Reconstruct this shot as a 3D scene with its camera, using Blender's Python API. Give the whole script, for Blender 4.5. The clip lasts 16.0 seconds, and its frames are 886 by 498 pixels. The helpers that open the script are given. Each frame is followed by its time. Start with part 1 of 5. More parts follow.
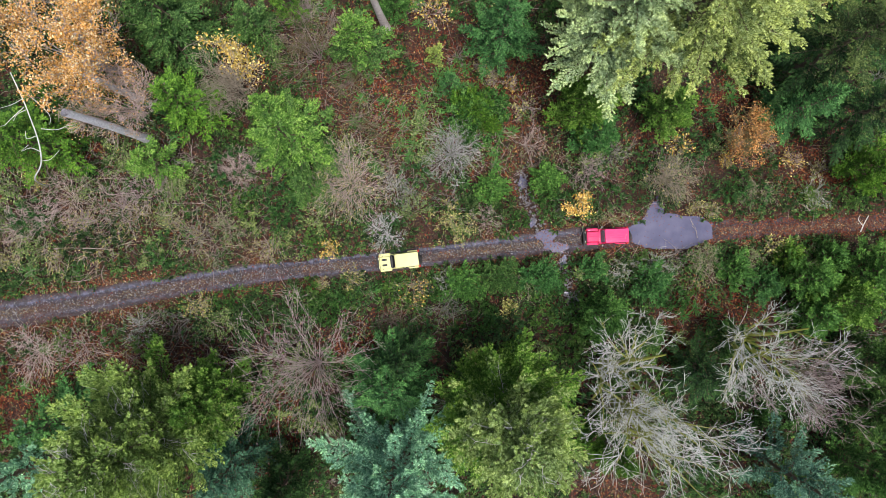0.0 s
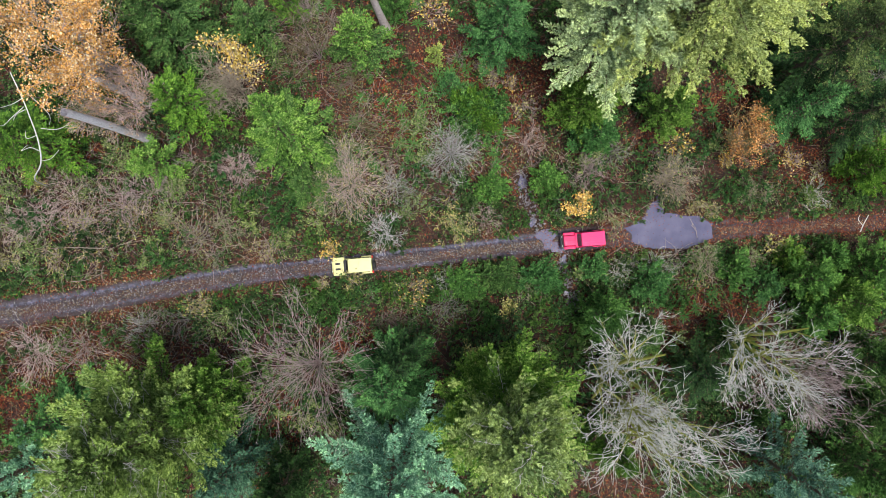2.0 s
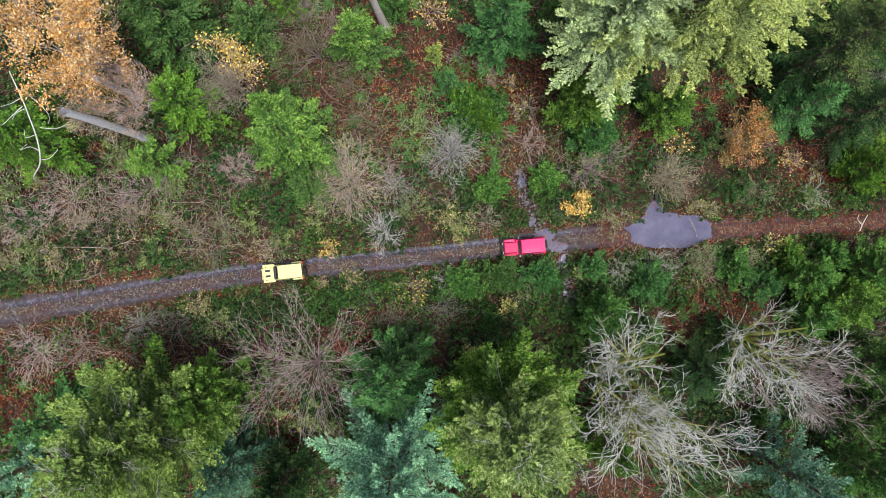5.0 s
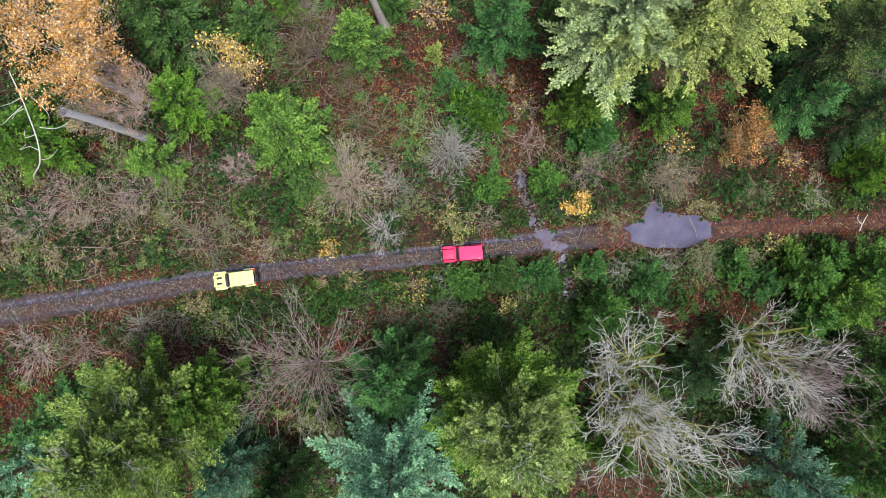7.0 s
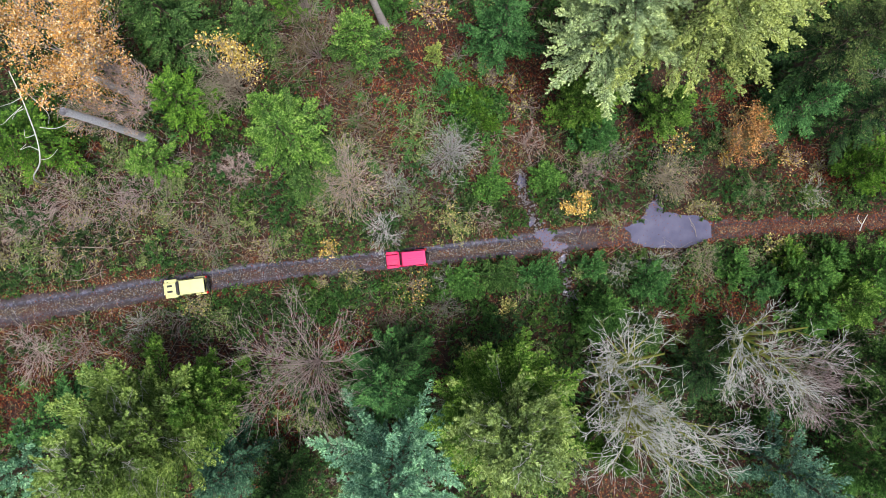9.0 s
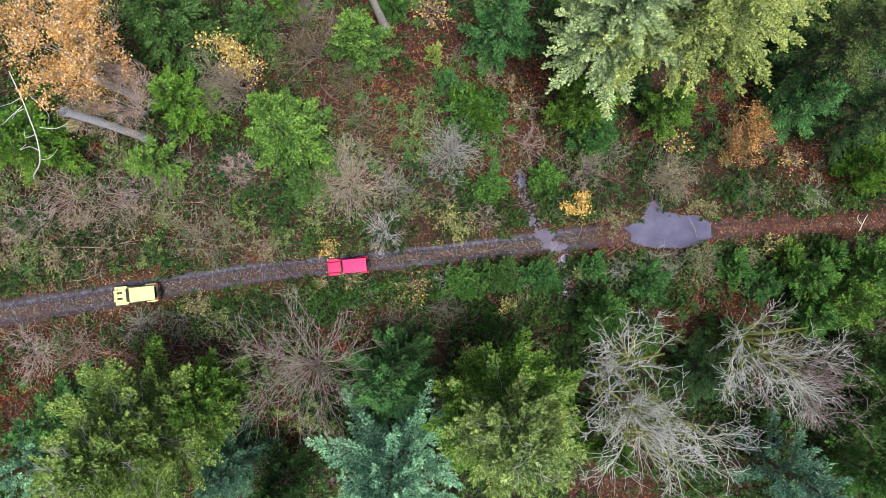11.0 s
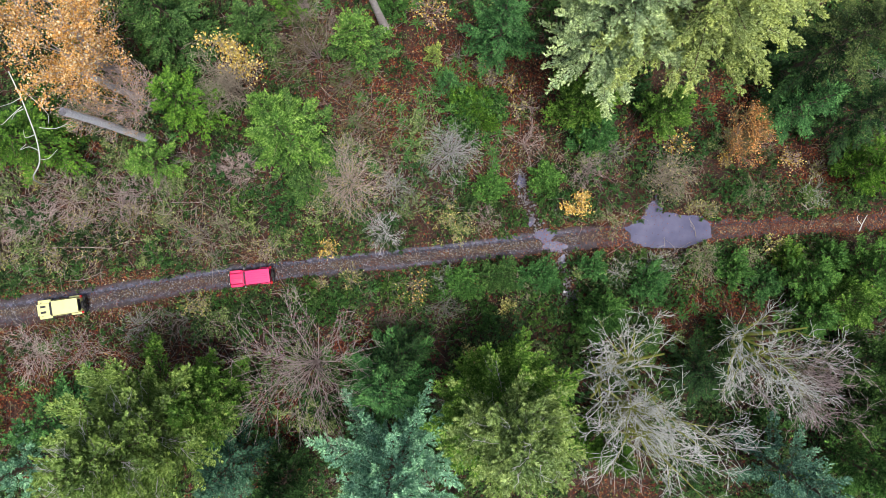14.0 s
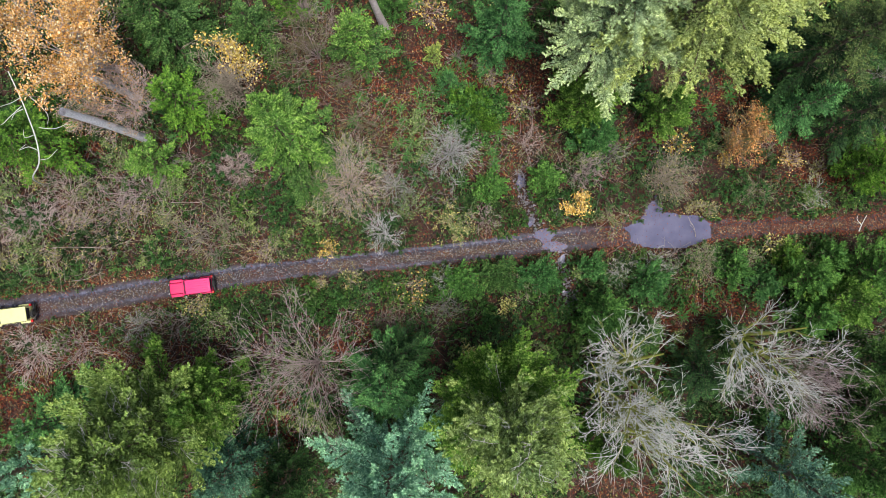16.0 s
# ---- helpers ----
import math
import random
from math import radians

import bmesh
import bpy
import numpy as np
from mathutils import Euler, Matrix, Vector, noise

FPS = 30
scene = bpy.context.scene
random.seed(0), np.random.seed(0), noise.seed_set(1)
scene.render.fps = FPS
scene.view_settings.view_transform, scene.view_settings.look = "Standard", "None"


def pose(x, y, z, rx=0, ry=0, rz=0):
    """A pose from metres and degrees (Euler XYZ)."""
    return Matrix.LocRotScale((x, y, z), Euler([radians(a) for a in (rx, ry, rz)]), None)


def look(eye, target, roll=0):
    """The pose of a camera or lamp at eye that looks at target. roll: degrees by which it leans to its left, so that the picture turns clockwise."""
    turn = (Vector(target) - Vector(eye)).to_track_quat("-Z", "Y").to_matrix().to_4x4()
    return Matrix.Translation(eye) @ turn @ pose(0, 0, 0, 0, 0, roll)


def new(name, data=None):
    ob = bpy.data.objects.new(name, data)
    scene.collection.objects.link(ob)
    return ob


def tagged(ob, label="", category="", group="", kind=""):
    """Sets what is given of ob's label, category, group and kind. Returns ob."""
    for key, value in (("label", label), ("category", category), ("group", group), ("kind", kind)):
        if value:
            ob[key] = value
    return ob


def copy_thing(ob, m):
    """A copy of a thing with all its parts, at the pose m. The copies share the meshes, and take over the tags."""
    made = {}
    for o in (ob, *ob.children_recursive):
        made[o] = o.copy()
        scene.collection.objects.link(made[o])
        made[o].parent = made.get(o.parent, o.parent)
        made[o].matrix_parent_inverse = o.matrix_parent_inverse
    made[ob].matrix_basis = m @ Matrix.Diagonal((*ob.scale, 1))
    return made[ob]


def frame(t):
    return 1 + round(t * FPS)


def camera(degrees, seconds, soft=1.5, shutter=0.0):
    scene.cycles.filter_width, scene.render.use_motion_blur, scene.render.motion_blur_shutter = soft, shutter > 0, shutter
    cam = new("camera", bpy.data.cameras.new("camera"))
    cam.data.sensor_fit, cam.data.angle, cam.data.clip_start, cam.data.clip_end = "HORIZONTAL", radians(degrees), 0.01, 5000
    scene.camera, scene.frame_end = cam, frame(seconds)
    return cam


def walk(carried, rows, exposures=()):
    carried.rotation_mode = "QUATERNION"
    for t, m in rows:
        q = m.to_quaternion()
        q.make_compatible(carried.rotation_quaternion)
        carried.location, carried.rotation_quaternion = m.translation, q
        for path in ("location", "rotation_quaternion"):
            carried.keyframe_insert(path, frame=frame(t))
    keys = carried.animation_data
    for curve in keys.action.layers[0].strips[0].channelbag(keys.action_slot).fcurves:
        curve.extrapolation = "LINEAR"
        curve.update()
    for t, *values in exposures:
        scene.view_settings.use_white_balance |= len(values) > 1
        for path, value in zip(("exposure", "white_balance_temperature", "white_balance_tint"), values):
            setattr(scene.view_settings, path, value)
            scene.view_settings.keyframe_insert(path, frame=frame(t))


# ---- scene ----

# ------------------------------------------------------------ camera
EYE_Z = 63.5          # metres over the track
LENS = 71.0
HALF = math.tan(radians(LENS / 2))
cam = camera(LENS, 16.0, soft=0.7)
DRIFT = [(0.0, 0.0, 0.0), (2.2, 0.02, -0.03), (4.2, 0.07, -0.07), (8.0, 0.10, -0.10), (12.0, 0.11, -0.09), (16.0, 0.16, -0.08)]
walk(cam, [(t, pose(x, y, EYE_Z)) for t, x, y in DRIFT], exposures=[(0.0, 1.38), (16.0, 1.38)])


def drift(t):
    ts = [r[0] for r in DRIFT]
    return float(np.interp(t, ts, [r[1] for r in DRIFT])), float(np.interp(t, ts, [r[2] for r in DRIFT]))


def rise(x):
    """The land climbs gently towards the west."""
    s = np.clip((-8.0 - x) / 42.0, 0, 1)
    return 4.2 * s * s * (3 - 2 * s)


def spot(u, v, z=0.0):
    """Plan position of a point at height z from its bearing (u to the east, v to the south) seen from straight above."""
    k = HALF * (EYE_Z - z) / 784.0
    for _ in range(6):
        k = HALF * (EYE_Z - z - rise((u - 784.0) * k)) / 784.0
    return (u - 784.0) * k, (441.0 - v) * k


def metres(n, z=0.0):
    return n * HALF * (EYE_Z - z) / 784.0


# ------------------------------------------------------------ light
world = bpy.data.worlds.new("overcast_sky")
scene.world = world
world.use_nodes = True
wn = world.node_tree
wn.nodes.clear()
sky = wn.nodes.new("ShaderNodeTexSky")
sky.sky_type, sky.sun_disc = "NISHITA", False
sky.sun_elevation, sky.sun_rotation = radians(76), radians(143)
sky.dust_density, sky.air_density = 3.0, 1.0
pale = wn.nodes.new("ShaderNodeHueSaturation")
pale.inputs["Saturation"].default_value = 0.75
back = wn.nodes.new("ShaderNodeBackground")
back.inputs["Strength"].default_value = 0.056
wout = wn.nodes.new("ShaderNodeOutputWorld")
wn.links.new(sky.outputs["Color"], pale.inputs["Color"])
wn.links.new(pale.outputs["Color"], back.inputs["Color"])
wn.links.new(back.outputs["Background"], wout.inputs["Surface"])
sun_data = bpy.data.lights.new("sun", "SUN")
sun_data.energy, sun_data.angle, sun_data.color = 1.5, radians(20), (1.0, 0.985, 0.965)
sun = new("sun", sun_data)
sun.matrix_world = look((6, -8, 40), (0, 0, 0))


# ------------------------------------------------------------ materials
def nodes_of(name):
    m = bpy.data.materials.new(name)
    m.use_nodes = True
    nt = m.node_tree
    return m, nt, nt.nodes["Principled BSDF"]


def ramp(nt, fac, stops):
    r = nt.nodes.new("ShaderNodeValToRGB")
    el = r.color_ramp.elements
    while len(el) < len(stops):
        el.new(0.5)
    for e, (p, c) in zip(el, stops):
        e.position, e.color = p, (*c, 1)
    nt.links.new(fac, r.inputs["Fac"])
    return r.outputs["Color"]


def mixc(nt, a, b, fac, mode="MIX"):
    m = nt.nodes.new("ShaderNodeMix")
    m.data_type, m.blend_type = "RGBA", mode
    for sock, v in ((m.inputs[6], a), (m.inputs[7], b), (m.inputs[0], fac)):
        if isinstance(v, bpy.types.NodeSocket):
            nt.links.new(v, sock)
        else:
            sock.default_value = v if not isinstance(v, tuple) else (*v, 1)
    return m.outputs[2]


def noise_tex(nt, scale, detail=4.0, rough=0.55, coords="Object"):
    tc = nt.nodes.new("ShaderNodeTexCoord")
    n = nt.nodes.new("ShaderNodeTexNoise")
    n.inputs["Scale"].default_value, n.inputs["Detail"].default_value, n.inputs["Roughness"].default_value = scale, detail, rough
    nt.links.new(tc.outputs[coords], n.inputs["Vector"])
    return n.outputs["Fac"]


def bump(nt, bsdf, h, strength, dist):
    b = nt.nodes.new("ShaderNodeBump")
    b.inputs["Strength"].default_value, b.inputs["Distance"].default_value = strength, dist
    nt.links.new(h, b.inputs["Height"])
    nt.links.new(b.outputs["Normal"], bsdf.inputs["Normal"])


def leaf_mat(name, stops, rough=0.7, glow=0.06, hue_var=0.5):
    """Leaf surface: colour varies from leaf to leaf, from clump to clump and from plant to plant; some light passes through."""
    m, nt, b = nodes_of(name)
    geo = nt.nodes.new("ShaderNodeNewGeometry")
    dim = lambda c, k: tuple(min(1.0, q * k) for q in c)
    stops = [(stops[0][0], dim(stops[0][1], 0.62)), *stops[1:-1], (stops[-1][0], dim(stops[-1][1], 1.3))]
    c = ramp(nt, geo.outputs["Random Per Island"], stops)
    info = nt.nodes.new("ShaderNodeObjectInfo")
    shade = ramp(nt, info.outputs["Random"], [(0.0, (0.72, 0.72, 0.75)), (0.5, (1, 1, 1)), (1.0, (1.12, 1.05, 0.85))])
    c = mixc(nt, c, shade, hue_var, "MULTIPLY")
    patch = ramp(nt, noise_tex(nt, 1.3, 3.0), [(0.35, (0.5, 0.58, 0.58)), (0.65, (1.35, 1.28, 1.1))])
    c = mixc(nt, c, patch, 0.7, "MULTIPLY")
    # inner shoots darker, shoot ends lighter: crown shading put into the colour
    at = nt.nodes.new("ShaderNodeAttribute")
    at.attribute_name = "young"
    shading = nt.nodes.new("ShaderNodeMath")
    shading.operation, shading.use_clamp = "ADD", True
    shading.inputs[1].default_value = 0.5
    nt.links.new(at.outputs["Fac"], shading.inputs[0])
    c = mixc(nt, c, ramp(nt, shading.outputs[0], [(0.0, (0.62, 0.68, 0.7)), (0.5, (1, 1, 1)), (1.0, (1.3, 1.24, 1.1))]), 1.0, "MULTIPLY")
    nt.links.new(c, b.inputs["Base Color"])
    b.inputs["Roughness"].default_value = rough
    b.inputs["Specular IOR Level"].default_value = 0.18
    tr = nt.nodes.new("ShaderNodeBsdfTranslucent")
    nt.links.new(c, tr.inputs["Color"])
    mx = nt.nodes.new("ShaderNodeMixShader")
    mx.inputs[0].default_value = glow
    nt.links.new(b.outputs[0], mx.inputs[1])
    nt.links.new(tr.outputs[0], mx.inputs[2])
    nt.links.new(mx.outputs[0], nt.nodes["Material Output"].inputs["Surface"])
    return m


def bark_mat(name, a, b2, moss=None, scale=6.0, bare=0.40):
    m, nt, b = nodes_of(name)
    c = ramp(nt, noise_tex(nt, scale, 6.0, 0.65), [(0.3, a), (0.7, b2)])
    if moss:
        f = ramp(nt, noise_tex(nt, 0.7, 4.0, 0.6), [(bare, (0, 0, 0)), (bare + 0.12, (1, 1, 1))])
        c = mixc(nt, c, moss, f)
    nt.links.new(c, b.inputs["Base Color"])
    b.inputs["Roughness"].default_value = 0.85
    bump(nt, b, noise_tex(nt, scale * 3, 5.0), 0.8, 0.05)
    return m


def paint_mat(name, colour, rough=0.35, dirt=0.25, coat=0.3):
    m, nt, b = nodes_of(name)
    f = ramp(nt, noise_tex(nt, 2.2, 7.0, 0.65), [(0.42, (0, 0, 0)), (0.75, (1, 1, 1))])
    k = nt.nodes.new("ShaderNodeMath")
    k.operation = "MULTIPLY"
    k.inputs[1].default_value = dirt
    nt.links.new(f, k.inputs[0])
    c = mixc(nt, colour, (0.16, 0.12, 0.09), k.outputs[0])
    nt.links.new(c, b.inputs["Base Color"])
    b.inputs["Roughness"].default_value = rough
    b.inputs["Coat Weight"].default_value = coat
    return m


def plain_mat(name, colour, rough=0.5, metal=0.0, vary=0.3, scale=8.0):
    m, nt, b = nodes_of(name)
    lo = tuple(x * (1 - vary) for x in colour)
    hi = tuple(min(1, x * (1 + vary)) for x in colour)
    nt.links.new(ramp(nt, noise_tex(nt, scale, 5.0), [(0.3, lo), (0.7, hi)]), b.inputs["Base Color"])
    b.inputs["Roughness"].default_value, b.inputs["Metallic"].default_value = rough, metal
    return m


def ground_mat():
    m, nt, b = nodes_of("forest_soil")
    c = ramp(nt, noise_tex(nt, 0.16, 5.0, 0.6), [(0.35, (0.016, 0.011, 0.008)), (0.5, (0.028, 0.013, 0.009)), (0.62, (0.014, 0.019, 0.007))])
    fine = ramp(nt, noise_tex(nt, 5.0, 8.0, 0.7), [(0.3, (0.35, 0.33, 0.32)), (0.5, (1, 0.95, 0.9)), (0.72, (1.9, 1.5, 1.3))])
    c = mixc(nt, c, fine, 0.85, "MULTIPLY")
    v = nt.nodes.new("ShaderNodeTexVoronoi")
    v.inputs["Scale"].default_value = 7.5
    tc = nt.nodes.new("ShaderNodeTexCoord")
    nt.links.new(tc.outputs["Object"], v.inputs["Vector"])
    cell = ramp(nt, v.outputs["Color"], [(0.15, (0.008, 0.006, 0.004)), (0.4, (0.035, 0.011, 0.007)), (0.62, (0.10, 0.032, 0.018)), (0.78, (0.03, 0.022, 0.012)), (0.86, (0.19, 0.085, 0.045)), (0.95, (0.26, 0.18, 0.10))])
    f = ramp(nt, noise_tex(nt, 0.5, 4.0), [(0.38, (0.25, 0.25, 0.25)), (0.55, (0.9, 0.9, 0.9))])
    c = mixc(nt, c, cell, f)
    nt.links.new(c, b.inputs["Base Color"])
    b.inputs["Roughness"].default_value = 0.9
    bump(nt, b, v.outputs["Distance"], 0.8, 0.08)
    return m


def road_mat():
    m, nt, b = nodes_of("wet_gravel_track")
    c = ramp(nt, noise_tex(nt, 0.35, 4.0, 0.6), [(0.3, (0.034, 0.022, 0.022)), (0.5, (0.056, 0.042, 0.046)), (0.6, (0.058, 0.028, 0.026)), (0.75, (0.085, 0.065, 0.06))])
    v = nt.nodes.new("ShaderNodeTexVoronoi")
    v.inputs["Scale"].default_value = 9.0
    tc = nt.nodes.new("ShaderNodeTexCoord")
    nt.links.new(tc.outputs["Object"], v.inputs["Vector"])
    st = ramp(nt, v.outputs["Color"], [(0.2, (0.55, 0.52, 0.55)), (0.6, (1, 1, 1)), (0.9, (1.7, 1.65, 1.7))])
    c = mixc(nt, c, st, 0.75, "MULTIPLY")
    at = nt.nodes.new("ShaderNodeAttribute")
    at.attribute_name = "rut"
    # wet ruts, with the sky's bluish reflection put into their colour
    wet_sky = ramp(nt, noise_tex(nt, 2.6, 5.0, 0.7), [(0.38, (0.012, 0.012, 0.02)), (0.5, (0.042, 0.042, 0.075)), (0.66, (0.14, 0.14, 0.21))])
    c = mixc(nt, c, wet_sky, at.outputs["Fac"])
    nt.links.new(c, b.inputs["Base Color"])
    wet = nt.nodes.new("ShaderNodeMapRange")
    wet.inputs["To Min"].default_value, wet.inputs["To Max"].default_value = 0.8, 0.42
    nt.links.new(at.outputs["Fac"], wet.inputs["Value"])
    nt.links.new(wet.outputs[0], b.inputs["Roughness"])
    bump(nt, b, v.outputs["Distance"], 0.8, 0.05)
    return m


def water_mat():
    m, nt, b = nodes_of("muddy_water_sky_tint")
    # the sky's lavender reflection is put into the muddy base colour
    nt.links.new(ramp(nt, noise_tex(nt, 0.6, 4.0), [(0.3, (0.085, 0.085, 0.15)), (0.7, (0.135, 0.132, 0.205))]), b.inputs["Base Color"])
    b.inputs["Roughness"].default_value = 0.08
    b.inputs["IOR"].default_value = 1.33
    bump(nt, b, noise_tex(nt, 3.5, 3.0), 0.12, 0.05)
    return m


G = {
    "fresh": leaf_mat("fresh_green_needles", [(0, (0.0416, 0.123, 0.0114)), (0.6, (0.0833, 0.207, 0.0228)), (1, (0.151, 0.265, 0.041))]),
    "mid": leaf_mat("mid_green_needles", [(0, (0.0268, 0.0822, 0.0177)), (0.6, (0.0569, 0.139, 0.0353)), (1, (0.134, 0.221, 0.0707))]),
    "soft": leaf_mat("soft_light_green_needles", [(0, (0.0588, 0.165, 0.0182)), (0.6, (0.111, 0.25, 0.0365)), (1, (0.235, 0.356, 0.0969))]),
    "jade": leaf_mat("clear_green_needles", [(0, (0.0298, 0.112, 0.0277)), (0.6, (0.0594, 0.179, 0.0515)), (1, (0.119, 0.251, 0.0858))]),
    # deep forest shade is put into this needle colour
    "dark": leaf_mat("shaded_dark_green_needles", [(0, (0.010, 0.034, 0.010)), (0.6, (0.021, 0.06, 0.017)), (1, (0.048, 0.105, 0.03))]),
    "blue": leaf_mat("blue_green_needles", [(0, (0.0879, 0.253, 0.144)), (0.6, (0.192, 0.425, 0.27)), (1, (0.367, 0.595, 0.439))]),
    # the shade on the low fir is put into its needle colour
    "teal": leaf_mat("shaded_teal_needles", [(0, (0.0243, 0.0821, 0.0456)), (0.6, (0.0486, 0.138, 0.0821)), (1, (0.109, 0.213, 0.14))]),
    "sea": leaf_mat("sea_green_needles", [(0, (0.05, 0.14, 0.09)), (0.6, (0.10, 0.235, 0.16)), (1, (0.22, 0.38, 0.28))]),
    "pale": leaf_mat("pale_yellow_green_needles", [(0, (0.185, 0.248, 0.0544)), (0.5, (0.371, 0.467, 0.136)), (1, (0.52, 0.611, 0.273))]),
    "grey": leaf_mat("pale_grey_green_needles", [(0, (0.19, 0.287, 0.114)), (0.5, (0.37, 0.497, 0.249)), (1, (0.532, 0.657, 0.437))]),
    "olive": leaf_mat("olive_green_needles", [(0, (0.115, 0.18, 0.0252)), (0.6, (0.223, 0.302, 0.0648)), (1, (0.331, 0.396, 0.137))]),
    "cedar": leaf_mat("olive_cedar_sprays", [(0, (0.102, 0.188, 0.0309)), (0.6, (0.199, 0.314, 0.0753)), (1, (0.301, 0.409, 0.158))]),
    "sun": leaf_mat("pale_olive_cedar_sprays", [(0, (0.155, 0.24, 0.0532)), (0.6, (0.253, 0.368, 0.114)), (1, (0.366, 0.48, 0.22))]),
    "hemlock": leaf_mat("dull_olive_needles", [(0, (0.028, 0.056, 0.0144)), (0.6, (0.056, 0.092, 0.0264)), (1, (0.12, 0.16, 0.06))]),
    "leaf": leaf_mat("green_broad_leaves", [(0, (0.0416, 0.128, 0.0245)), (0.6, (0.0833, 0.215, 0.049)), (1, (0.157, 0.307, 0.0817))]),
    # copies of the jade and soft needle colours, with their own brightness for shrubs
    "jade_copy": leaf_mat("jade_copy_leaves", [(0, (0.0328, 0.115, 0.0295)), (0.6, (0.0656, 0.189, 0.0533)), (1, (0.139, 0.279, 0.0984))]),
    "soft_copy": leaf_mat("soft_copy_leaves", [(0, (0.0656, 0.164, 0.0246)), (0.6, (0.115, 0.254, 0.0492)), (1, (0.221, 0.344, 0.107))]),
    "fern": leaf_mat("fern_fronds", [(0, (0.0315, 0.12, 0.024)), (1, (0.0765, 0.2, 0.048))]),
    "herb": leaf_mat("undergrowth_leaves", [(0, (0.0287, 0.0779, 0.023)), (0.5, (0.0656, 0.143, 0.0451)), (0.9, (0.123, 0.205, 0.0738)), (1, (0.205, 0.238, 0.107))]),
    "sage": leaf_mat("grey_green_small_leaves", [(0, (0.076, 0.126, 0.035)), (0.6, (0.162, 0.231, 0.075)), (1, (0.275, 0.336, 0.13))]),
    "gold": leaf_mat("golden_yellow_leaves", [(0, (0.5, 0.31, 0.04)), (0.6, (0.7, 0.49, 0.11)), (1, (0.78, 0.62, 0.26))]),
    "orange": leaf_mat("orange_autumn_leaves", [(0, (0.52, 0.22, 0.045)), (0.4, (0.78, 0.41, 0.11)), (0.8, (0.86, 0.53, 0.24)), (1, (0.88, 0.68, 0.46))]),
    "amber": leaf_mat("amber_autumn_leaves", [(0, (0.54, 0.29, 0.04)), (0.5, (0.72, 0.45, 0.1)), (1, (0.8, 0.6, 0.25))]),
    "rust": leaf_mat("rusty_orange_leaves", [(0, (0.36, 0.13, 0.03)), (0.5, (0.58, 0.26, 0.08)), (1, (0.7, 0.42, 0.18))]),
    "lemon": leaf_mat("pale_yellow_leaves", [(0, (0.25, 0.25, 0.06)), (0.6, (0.42, 0.40, 0.12)), (1, (0.58, 0.52, 0.23))]),
    "moss": leaf_mat("low_grass_and_moss", [(0, (0.0255, 0.0595, 0.0153)), (0.5, (0.0595, 0.111, 0.034)), (0.85, (0.119, 0.162, 0.0595)), (1, (0.204, 0.196, 0.102))]),
    "litter": leaf_mat("fallen_red_brown_leaves", [(0, (0.0419, 0.0105, 0.00661)), (0.45, (0.131, 0.0263, 0.0141)), (0.8, (0.215, 0.0595, 0.0264)), (0.96, (0.336, 0.149, 0.0567)), (1, (0.392, 0.263, 0.132))], glow=0.05),
    "tan": leaf_mat("fallen_tan_leaves", [(0, (0.05, 0.028, 0.018)), (0.4, (0.13, 0.075, 0.045)), (0.7, (0.26, 0.17, 0.09)), (0.9, (0.36, 0.31, 0.2)), (1, (0.46, 0.45, 0.38))], glow=0.05),
}
B = {
    "brown": bark_mat("brown_bark", (0.07, 0.045, 0.03), (0.14, 0.10, 0.07)),
    "grey": bark_mat("grey_bark", (0.20, 0.18, 0.17), (0.36, 0.33, 0.31)),
    "mossy": bark_mat("pale_bark_with_moss", (0.28, 0.26, 0.24), (0.50, 0.47, 0.44), (0.30, 0.32, 0.06), 6.0, 0.30),
    "rose": bark_mat("purplish_brown_twigs", (0.19, 0.135, 0.115), (0.34, 0.255, 0.225), (0.16, 0.15, 0.06)),
    "white": bark_mat("bleached_dead_wood", (0.48, 0.47, 0.45), (0.74, 0.73, 0.70)),
    "snag": bark_mat("grey_weathered_trunk", (0.36, 0.345, 0.39), (0.95, 0.93, 0.97), None, 9.0),
    "pale": bark_mat("pale_grey_twigs", (0.36, 0.34, 0.335), (0.62, 0.60, 0.58)),
    "lichen": bark_mat("lichen_crusted_twigs", (0.48, 0.47, 0.44), (0.84, 0.83, 0.79), (0.28, 0.30, 0.07), 6.0, 0.56),
    "rose2": bark_mat("pinkish_grey_twigs", (0.32, 0.24, 0.225), (0.54, 0.43, 0.41)),
    "pinkish": bark_mat("pale_pinkish_trunk", (0.36, 0.29, 0.28), (0.74, 0.66, 0.65), None, 3.0),
    "blush": bark_mat("pale_pinkish_twigs", (0.42, 0.31, 0.28), (0.68, 0.55, 0.51)),
    "tan": bark_mat("tan_twigs", (0.27, 0.215, 0.16), (0.48, 0.41, 0.32)),
}
M_SOIL, M_ROAD, M_WATER = ground_mat(), road_mat(), water_mat()


# ------------------------------------------------------------ mesh tools
def mesh_of(name, verts, faces, mat):
    me = bpy.data.meshes.new(name)
    verts, faces = np.asarray(verts, dtype=np.float32), np.asarray(faces, dtype=np.int32)
    n, k = faces.shape
    me.vertices.add(len(verts))
    me.vertices.foreach_set("co", verts.ravel())
    me.loops.add(n * k)
    me.loops.foreach_set("vertex_index", faces.ravel())
    me.polygons.add(n)
    me.polygons.foreach_set("loop_start", np.arange(0, n * k, k, dtype=np.int32))
    me.update(calc_edges=True)
    me.materials.append(mat)
    return me


def child(name, me, parent, label=""):
    ob = new(name, me)
    ob.parent = parent
    return tagged(ob, label)


